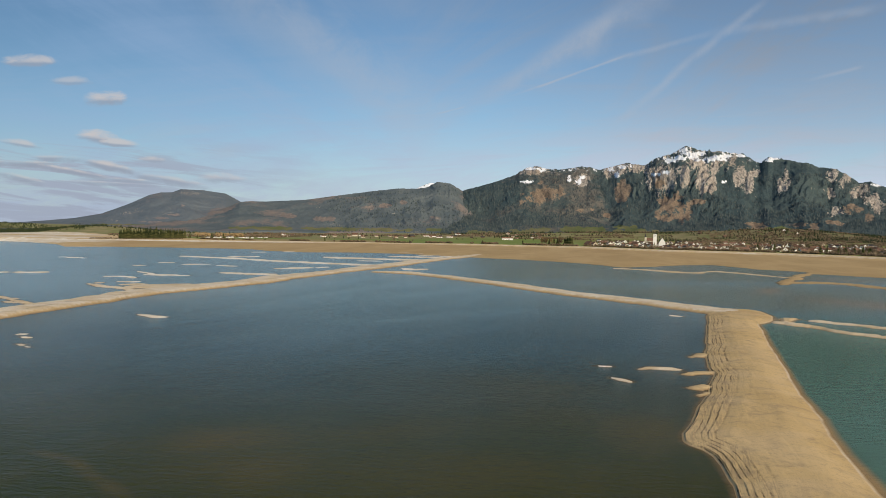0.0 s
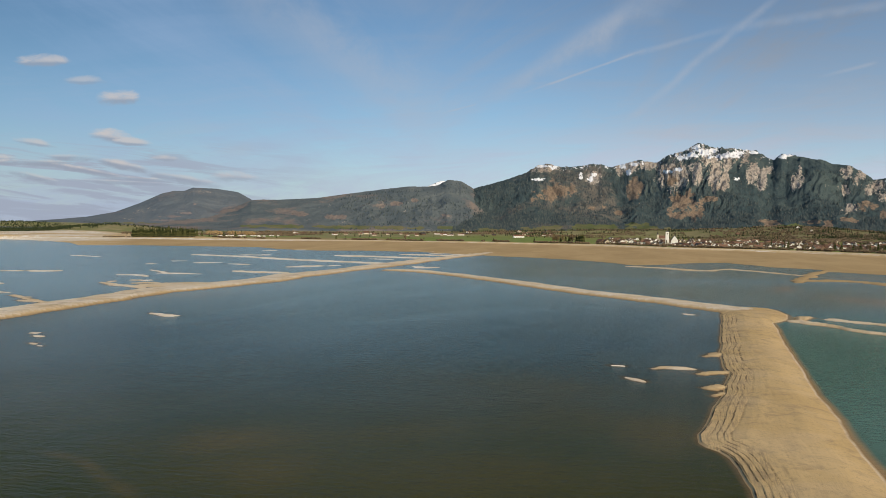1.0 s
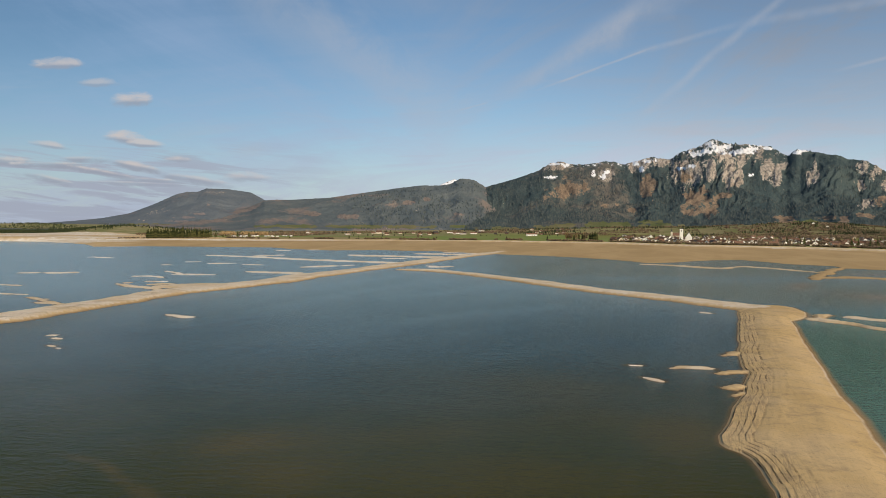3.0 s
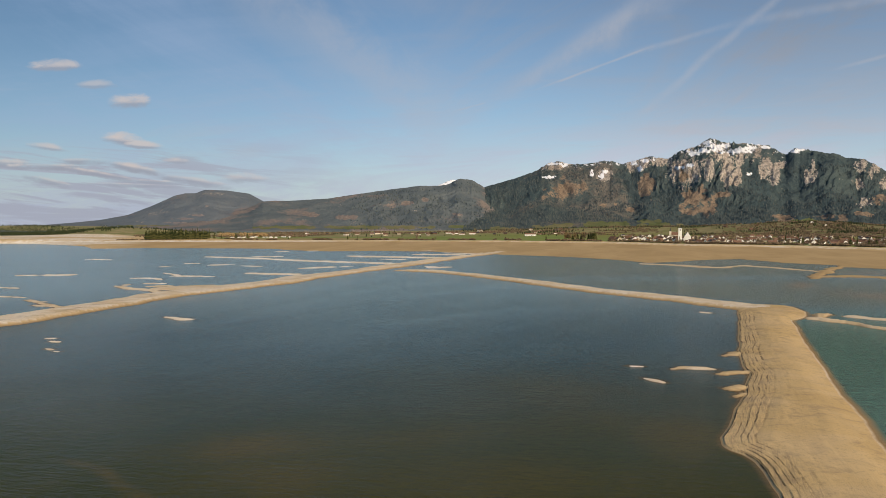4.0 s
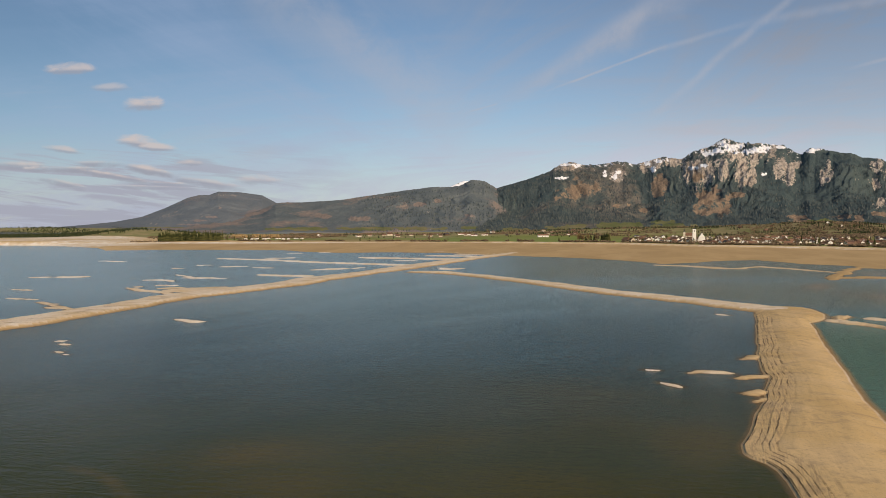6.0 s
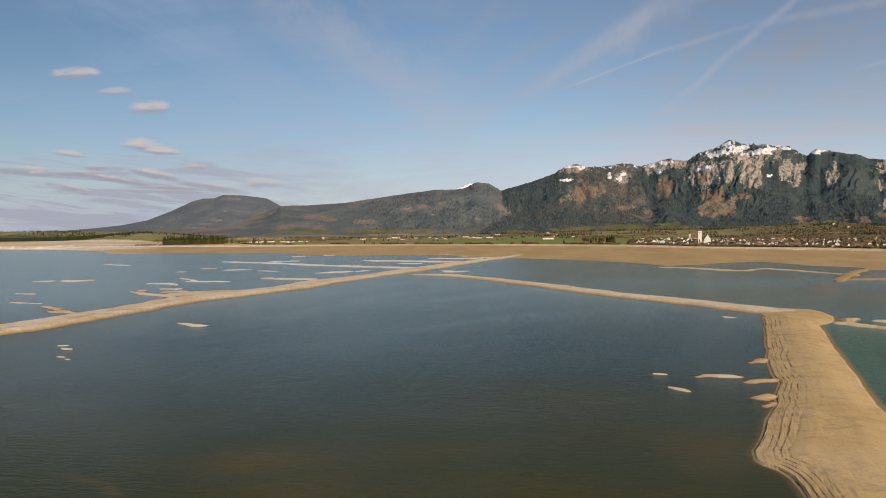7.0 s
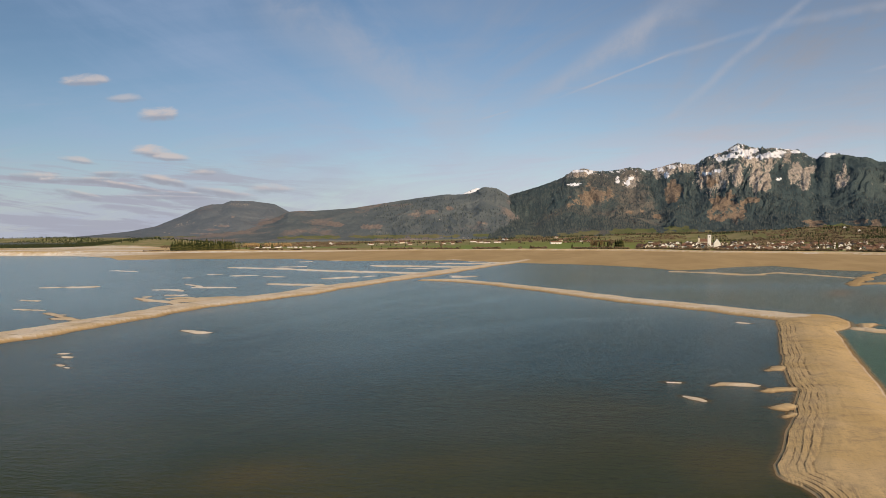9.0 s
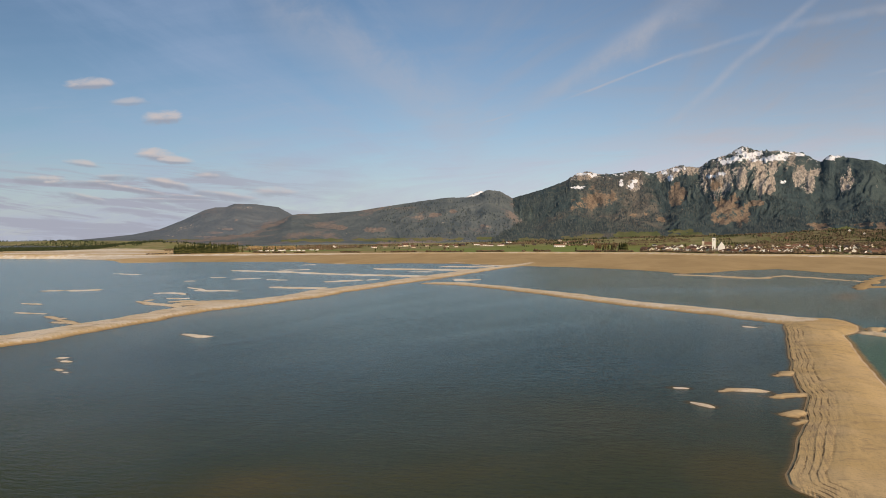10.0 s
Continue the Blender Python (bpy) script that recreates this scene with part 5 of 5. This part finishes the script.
# the church by the shore, its tower and a second, farther steeple
def church():
    root = empty("church", "white plastered village church with square tower and dark roof", "church")
    bm = bmesh.new()
    box(bm, -3.6, 3.6, -3.6, 3.6, -1, 28)
    tower = part("tower", bm, PLASTER, root)
    bm = bmesh.new()
    box(bm, -3.9, 3.9, -3.9, 3.9, 28, 28.6)
    part("cornice", bm, PLASTER, tower)
    bm = bmesh.new()
    base = [bm.verts.new(p) for p in ((-4, -4, 28.6), (4, -4, 28.6), (4, 4, 28.6), (-4, 4, 28.6))]
    a, b = bm.verts.new((0, -2.2, 31.6)), bm.verts.new((0, 2.2, 31.6))
    for f in ((base[0], base[1], a), (base[2], base[3], b), (base[1], base[2], b, a), (base[3], base[0], a, b)):
        bm.faces.new(f)
    part("tower_roof", bm, SLATE, tower)
    for sx, sy in ((0, -1), (1, 0), (-1, 0), (0, 1)):
        bm = bmesh.new()
        if sy:
            box(bm, -0.8, 0.8, sy * 3.6 - 0.08, sy * 3.6 + 0.08, 23, 26)
        else:
            box(bm, sx * 3.6 - 0.08, sx * 3.6 + 0.08, -0.8, 0.8, 23, 26)
        part("belfry_opening", bm, GLASS, tower)
    # the nave, its gable towards the lake
    cx, y0, y1, half, eave, ridge = 15.5, -4, 24, 6.8, 10.5, 20.5
    bm = bmesh.new()
    v = [[bm.verts.new(p) for p in ((cx - half, yy, -1), (cx + half, yy, -1), (cx + half, yy, eave), (cx, yy, ridge), (cx - half, yy, eave))] for yy in (y0, y1)]
    bm.faces.new(v[0])
    bm.faces.new(v[1][::-1])
    for i, j in ((1, 2), (4, 0)):
        bm.faces.new((v[0][i], v[1][i], v[1][j], v[0][j]))
    nave = part("nave", bm, PLASTER, root)
    for sgn in (-1, 1):
        bm = bmesh.new()
        xe, ze = cx + sgn * (half + 0.7), eave - 1.0
        pts = [(xe, y0 + 0.3, ze), (xe, y1 + 0.6, ze), (cx, y1 + 0.6, ridge + 0.05), (cx, y0 + 0.3, ridge + 0.05)]
        lo = [bm.verts.new(p) for p in pts]
        hi = [bm.verts.new((p[0], p[1], p[2] + 0.4)) for p in pts]
        bm.faces.new(hi)
        bm.faces.new(lo[::-1])
        for i in range(4):
            bm.faces.new((lo[i], lo[(i + 1) % 4], hi[(i + 1) % 4], hi[i]))
        part("roof", bm, SLATE, root)
    for k in range(4):
        bm = bmesh.new()
        box(bm, cx - half - 0.08, cx - half + 0.1, 1 + k * 5.4, 2.6 + k * 5.4, 3.5, 8)
        part("window", bm, GLASS, nave)
    bm = bmesh.new()
    box(bm, cx - 1.0, cx + 1.0, y0 - 0.08, y0 + 0.1, -0.2, 3.2)
    part("door", bm, TIMBER, nave)
    bm = bmesh.new()
    box(bm, 4.2, 8.4, -2, 10, -1, 6)
    part("sacristy", bm, PLASTER, root)
    return root


def steeple_church():
    root = empty("church", "small pale church with a slender grey steeple among houses", "church")
    bm = bmesh.new()
    box(bm, -2.6, 2.6, -2.6, 2.6, -1, 18)
    tower = part("tower", bm, CREAM, root)
    bm = bmesh.new()
    base = [bm.verts.new((3.0 * math.cos(i * math.pi / 4), 3.0 * math.sin(i * math.pi / 4), 18)) for i in range(8)]
    mid = [bm.verts.new((1.4 * math.cos(i * math.pi / 4), 1.4 * math.sin(i * math.pi / 4), 21.5)) for i in range(8)]
    tip = bm.verts.new((0, 0, 29))
    for i in range(8):
        j = (i + 1) % 8
        bm.faces.new((base[i], base[j], mid[j], mid[i]))
        bm.faces.new((mid[i], mid[j], tip))
    part("spire", bm, SLATE, tower)
    bm = bmesh.new()
    x0, x1, half, eave, ridge = 2.6, 22, 5.5, 8, 15
    v = [[bm.verts.new(p) for p in ((xx, -half, -1), (xx, half, -1), (xx, half, eave), (xx, 0, ridge), (xx, -half, eave))] for xx in (x0, x1)]
    bm.faces.new(v[0][::-1])
    bm.faces.new(v[1])
    for i, j in ((0, 4), (1, 2)):
        bm.faces.new((v[0][i], v[1][i], v[1][j], v[0][j]))
    part("nave", bm, CREAM, root)
    for s in (-1, 1):
        bm = bmesh.new()
        pts = [(x0, s * (half + 0.6), eave - 0.7), (x1 + 0.5, s * (half + 0.6), eave - 0.7), (x1 + 0.5, 0, ridge + 0.05), (x0, 0, ridge + 0.05)]
        lo = [bm.verts.new(p) for p in pts]
        hi = [bm.verts.new((p[0], p[1], p[2] + 0.35)) for p in pts]
        bm.faces.new(hi)
        bm.faces.new(lo[::-1])
        for i in range(4):
            bm.faces.new((lo[i], lo[(i + 1) % 4], hi[(i + 1) % 4], hi[i]))
        part("roof", bm, TILES, root)
    return root


taken = []
cx, cy = bearing(19.0, 1755)
settle(church(), cx, cy, float(ground_at([cx], [cy])[0]), radians(-17))
sx_, sy_ = bearing(18.35, 2230)
settle(steeple_church(), sx_, sy_, float(ground_at([sx_], [sy_])[0]), radians(-12))
taken += [(cx, cy), (cx + 16, cy + 8), (sx_, sy_), (sx_ + 12, sy_)]

VG = "village houses"
HOUSES = [
    gable_house("house", "white plastered house with a red-brown tiled roof", "house", VG, 15, 11, 5.6, 9.6, PLASTER, TILES),
    gable_house("house", "white plastered farmhouse with a long brown tiled roof", "house", VG, 21, 12, 5.8, 10.2, PLASTER, TILES, windows=5),
    gable_house("house", "cream plastered house with a brown tiled roof", "house", VG, 13, 10, 5.4, 9.2, CREAM, TILES),
    gable_house("house", "white plastered house with a dark roof", "house", VG, 14, 11, 5.6, 9.4, PLASTER, SLATE),
    gable_house("house", "weathered timber barn with a red-brown roof", "barn", VG, 20, 13, 5.0, 10.0, TIMBER, TILES, False, 2, 1),
]
spots = scattered(9, 14.0, 18.0, 1680, 1760, 26, 11, taken, 60) + scattered(100, 15.5, 34.5, 1560, 1850, 14, 12, taken, 40) + scattered(150, 15.0, 34.0, 1800, 2350, 15, 13, taken, 60)
spots += scattered(5, 21, 31, 2600, 2850, 30, 14, taken)
spread(HOUSES, spots, [0.2, 1.57, 1.2, -0.3, -1.2, 1.9, 1.4], 0.5, 0.8, 3)

FG = "farm buildings on the plain"
FARMS = [
    gable_house("farm_building", "long white farm building with a low brown roof", "barn", FG, 32, 13, 5.2, 8.8, PLASTER, TILES, False, 6, 1),
    gable_house("farm_building", "cream farmhouse with a red-brown roof on the meadow", "house", FG, 20, 12, 6.0, 10.5, CREAM, TILES, True, 4, 2),
    gable_house("farm_building", "weathered timber hay barn with a dark roof", "barn", FG, 18, 12, 4.6, 8.6, TIMBER, SLATE, False, 2, 1),
]
fspots = [bearing(8.35, 2330)] + scattered(22, -4.5, 4.5, 2450, 2750, 24, 21, taken) + scattered(12, 4.5, 11, 2450, 2900, 34, 22, taken) + scattered(9, -12, -4.5, 2500, 2900, 40, 23, taken)
spread(FARMS, fspots, [0.0, 0.15, -0.15, 0.6, 1.2], 0.45, 0.72, 4)


def caravan():
    root = empty("caravan", "white touring caravan parked on pale gravel", "caravan", "caravans on the camp site")
    bm = bmesh.new()
    prof = [(-3.2, 0.5), (3.2, 0.5), (3.4, 1.2), (3.1, 2.5), (2.6, 2.75), (-2.5, 2.75), (-3.1, 2.4), (-3.35, 1.3)]
    a, b = [bm.verts.new((x, -1.15, z)) for x, z in prof], [bm.verts.new((x, 1.15, z)) for x, z in prof]
    bm.faces.new(a)
    bm.faces.new(b[::-1])
    for i in range(len(prof)):
        j = (i + 1) % len(prof)
        bm.faces.new((a[j], a[i], b[i], b[j]))
    body = part("body", bm, PLASTER, root)
    for x in (-1.6, 1.2):
        bm = bmesh.new()
        box(bm, x - 0.6, x + 0.6, -1.2, -1.1, 1.4, 2.1)
        part("window", bm, GLASS, body)
    for sy in (-1, 1):
        bm = bmesh.new()
        ring_tube(bm, (0, sy * 0.95, 0.33), (0, sy * 1.17, 0.33), 0.33, 0.33, 12)
        part("wheel", bm, SLATE, root)
    bm = bmesh.new()
    box(bm, 3.2, 4.6, -0.06, 0.06, 0.45, 0.55)
    part("drawbar", bm, SLATE, root)
    return root


spread([caravan()], scattered(24, -13.6, -9.2, 2120, 2240, 9, 31, taken), [0.0, 0.2, -0.3], 0.85, 1.15, 5)

# trees
WG = "conifers of the shore wood"
CON = [conifer(i, h, w, "tall green conifer standing in a dense shore wood", WG) for i, (h, w) in enumerate(((29, 4.8), (27, 4.4), (31, 4.6), (25, 4.6), (21, 3.9)))]
wood = scattered(120, -19.3, -15.2, 1990, 2075, 7.5, 41, taken)
wood += [bearing(a, 1985 + 5 * i % 15) for i, a in enumerate(np.arange(-19.2, -14.9, 0.16))]
spread(CON, wood, None, 0.70, 1.0, 6)
LG = "single trees along the shore bank"
LONE = [conifer(31, 17, 4.0, "dark conifer standing alone on the grassy bank", LG), bare_tree(32, 15, 5.5, "leafless brown broadleaf tree on the grassy bank", LG),
        bare_tree(33, 20, 6.0, "tall broadleaf tree with thin olive crown", LG, REED)]
lone = [bearing(a, r) for a, r in ((-14.7, 2010), (-0.1, 1890), (10.9, 1765), (-14.2, 2030), (-13.2, 1990), (-12.4, 1985), (-9.5, 1930), (-5.2, 1900), (1.3, 1880), (6.5, 1850), (9.5, 1780), (11.25, 1760), (11.8, 1770), (12.3, 1762),
                                   (12.9, 1765), (13.1, 1772), (11.0, 1775), (11.15, 1768), (11.45, 1775), (11.6, 1768), (12.05, 1772), (12.2, 1766), (12.6, 1775), (12.75, 1768), (13.0, 1780))]
zs = ground_at([p[0] for p in lone], [p[1] for p in lone])
for i, (p, z) in enumerate(zip(lone, zs)):
    which = (0, 1, 2, 0, 0, 0, 0, 0, 1, 0, 0, 2, 0, 1, 0, 0, 2, 1, 0, 2, 0, 2, 0, 0, 0)[i]
    k = (1.0, 1.0, 1.0, 0.75, 1.0, 1.05, 0.6, 0.7, 0.5, 0.5, 0.75, 0.9, 1.15, 1.3, 1.35, 1.25, 1.0, 1.2, 1.0, 0.95, 1.1, 1.05, 1.2, 1.3, 1.35)[i]
    if i < 3:
        settle(LONE[i], *p, z, i * 1.0)
    else:
        copy_thing(LONE[which], Matrix.Translation((*p, float(z))) @ Matrix.Rotation(i * 1.3, 4, "Z")).scale = (k, k, k)
TG = "trees between the village houses"
VT = [bare_tree(51, 11, 4.5, "leafless brown broadleaf tree between the houses", TG), bare_tree(52, 14, 5.0, "leafless brown broadleaf tree between the houses", TG),
      bare_tree(53, 9, 4.0, "leafless brown broadleaf tree between the houses", TG), conifer(54, 15, 3.4, "dark conifer between the village houses", TG)]
vt = scattered(36, 14.5, 36, 1500, 1700, 16, 61, taken, 25) + scattered(70, 15, 36, 1650, 2300, 14, 62, taken, 40) + scattered(55, 29.5, 37, 1430, 1650, 10, 63, taken, 30)
spread(VT, vt, None, 0.6, 1.15, 7)


# woods and scrub that nobody could count
def clump_mesh(name, spots, sizes, squash, mat, seed, blobs=5):
    rg = np.random.default_rng(seed)
    n = len(spots)
    xy = np.repeat(np.array(spots), blobs, 0)
    zg = np.repeat(ground_at(np.array(spots)[:, 0], np.array(spots)[:, 1]), blobs)
    s = np.repeat(np.array(sizes), blobs)
    c = np.stack([xy[:, 0] + rg.normal(0, 0.35, len(s)) * s, xy[:, 1] + rg.normal(0, 0.35, len(s)) * s, zg + s * squash * rg.uniform(0.25, 1.0, len(s))], 1)
    octa = np.array([(1, 0, 0), (0, 1, 0), (-1, 0, 0), (0, -1, 0), (0, 0, 1), (0, 0, -1)], float)
    v = c[:, None, :] + octa[None] * (s * 0.5)[:, None, None] * rg.uniform(0.5, 1.2, (len(s), 6, 1)) * np.array([1, 1, squash])[None, None]
    f = np.array([(0, 1, 4), (1, 2, 4), (2, 3, 4), (3, 0, 4), (1, 0, 5), (2, 1, 5), (3, 2, 5), (0, 3, 5)])
    q = (np.arange(len(s)) * 6)[:, None, None] + f[None]
    return raw_mesh(name, v.reshape(-1, 3), q.reshape(-1, 3), mat, None, False)


def cone_mesh(name, spots, heights, mat, seed):
    rg = np.random.default_rng(seed)
    sp = np.array(spots)
    zg = ground_at(sp[:, 0], sp[:, 1])
    vs, fs, k0 = [], [], 0
    a = np.arange(7) * math.tau / 7
    for tier, (lo, hi, w) in enumerate(((0.05, 0.6, 0.24), (0.35, 1.0, 0.17))):
        ring = np.stack([np.cos(a), np.sin(a), 0 * a], 1)
        h = np.array(heights)
        rim = ring[None] * (h * w)[:, None, None] * rg.uniform(0.7, 1.25, (len(h), 7, 1)) + np.stack([sp[:, 0], sp[:, 1], zg + h * lo], 1)[:, None]
        tip = np.stack([sp[:, 0], sp[:, 1], zg + h * hi], 1)[:, None]
        v = np.concatenate([rim, tip], 1)
        f = (np.arange(len(h)) * 8)[:, None, None] + np.array([[i, (i + 1) % 7, 7] for i in range(7)])[None] + k0
        vs.append(v.reshape(-1, 3))
        fs.append(f.reshape(-1, 3))
        k0 += len(h) * 8
    return raw_mesh(name, np.concatenate(vs), np.concatenate(fs), mat, None, False)


def band(n, az0, az1, r0, r1, seed, patch=None, level=0.0):
    rg = np.random.default_rng(seed)
    az, r = np.radians(rg.uniform(az0, az1, n)), rg.uniform(r0, r1, n)
    p = np.stack([r * np.sin(az), r * np.cos(az)], 1)
    if patch:
        p = p[fbm(p[:, 0] / patch, p[:, 1] / (patch * 1.5), 3, seed) > level]
    return p


def thinned(p, az0, az1):
    """Fewer towards the bearing az0, all of them past az1."""
    rg = np.random.default_rng(len(p))
    return p[rg.uniform(0, 1, len(p)) < sstep(np.degrees(np.arctan2(p[:, 0], p[:, 1])), az0, az1)]


def hedgerows(n, az0, az1, r0, r1, seed):
    rg = np.random.default_rng(seed)
    rows = []
    for _ in range(n):
        x, y = bearing(rg.uniform(az0, az1), rg.uniform(r0, r1))
        a, k = rg.normal(0.0, 0.25), int(rg.integers(14, 46))
        t = np.linspace(-0.5, 0.5, k) * k * 4.2
        rows.append(np.stack([x + t * math.cos(a) + rg.normal(0, 1.5, k), y + t * math.sin(a) + rg.normal(0, 2.5, k)], 1))
    return np.concatenate(rows)


def stuff(name, me, label, category):
    tagged(new(name, me), label, category, "", "stuff")


rg = np.random.default_rng(5)
p = np.concatenate([band(2600, -14, 14, 2650, 3250, 71, 130, 0.18), band(700, -14, -6, 2300, 2700, 72, 90, 0.15), thinned(band(2000, 12, 29, 2250, 3050, 73, 70, 0.2), 12, 17), thinned(band(8000, 21, 37, 2250, 3200, 74, 90, -0.1), 21, 31), hedgerows(26, 9, 30, 2350, 2950, 75)])
stuff("leafless_woods", clump_mesh("leafless_woods", p, rg.uniform(2.6, 5.2, len(p)), 0.9, TWIGS, 1, 6), "brown leafless woods along the far edge of the plain", "forest")
p = np.concatenate([band(2200, -32, -13, 2850, 3600, 81, 180, -0.1), band(7000, -36, -20, 2850, 4400, 82, 300, -0.32), band(1300, -33, -21.5, 2780, 3000, 86, 60, -0.1), band(3200, -36, -21.6, 2740, 2960, 87, 130, -0.22), band(700, 2, 16, 2900, 3300, 83, 130, 0.1), band(250, -14, 2, 2600, 3200, 89, 110, 0.15), band(1300, 10, 27, 2700, 3100, 84, 110, 0.12), thinned(band(6200, 22, 38, 2600, 3300, 88, 80, -0.1), 22, 31), hedgerows(18, 8, 30, 2450, 3050, 90),
                    band(260, -6, 14, 2150, 2800, 85, 60, 0.22)])
stuff("conifer_woods", cone_mesh("conifer_woods", p, rg.uniform(7, 15, len(p)) * np.where(np.arctan2(p[:, 0], p[:, 1]) < -0.3, 0.62, 0.62), WOODNEEDLES, 2), "dark conifer woods scattered over the far plain", "forest")
az = np.radians(rg.uniform(-14, 37, 2300))
rb = around(GRASS, np.degrees(az)) + np.abs(rg.normal(4, 9, len(az)))
p = np.stack([rb * np.sin(az), rb * np.cos(az)], 1)
keep = fbm(np.degrees(az) * 1.1, 0 * az, 3, 91) + 0.35 * sstep(np.degrees(az), 10, 16) > -0.1
p = p[keep]
stuff("shore_scrub", clump_mesh("shore_scrub", p, rg.uniform(1.6, 4.5, len(p)), 0.9, TWIGS, 3, 4), "brown scrub and bushes lining the shore bank", "bushes")
p = np.concatenate([band(3200, 15, 37, 1560, 2400, 95, 70, -0.1), band(500, -20, -14, 2300, 2600, 96, 70, 0.0), band(700, 29, 37, 1420, 1750, 97)])
r_ = np.hypot(p[:, 0], p[:, 1])
p = p[r_ > around(BANK, np.degrees(np.arctan2(p[:, 0], p[:, 1]))) + 25]
stuff("garden_hedges", clump_mesh("garden_hedges", p, rg.uniform(1.8, 4.6, len(p)), 0.9, TWIGS, 4, 4), "brown garden hedges and shrubs between the village houses", "bushes")
p = band(60, -21.2, -19.4, 1985, 2000, 99)
stuff("bank_shrubs", clump_mesh("bank_shrubs", p, rg.uniform(1.5, 3.5, len(p)), 0.8, TWIGS, 6, 3), "low dark shrubs on the pale sandy shore", "bushes")
p = np.concatenate([band(260, -14.3, -13.4, 2380, 2440, 101), band(260, -12.9, -12.2, 2400, 2460, 102), band(260, -11.9, -11.1, 2400, 2460, 103)])
stuff("larch_copse", clump_mesh("larch_copse", p, rg.uniform(4.0, 8.0, len(p)), 1.1, REED, 7, 4), "tan leafless larch copses behind the camp site", "forest")
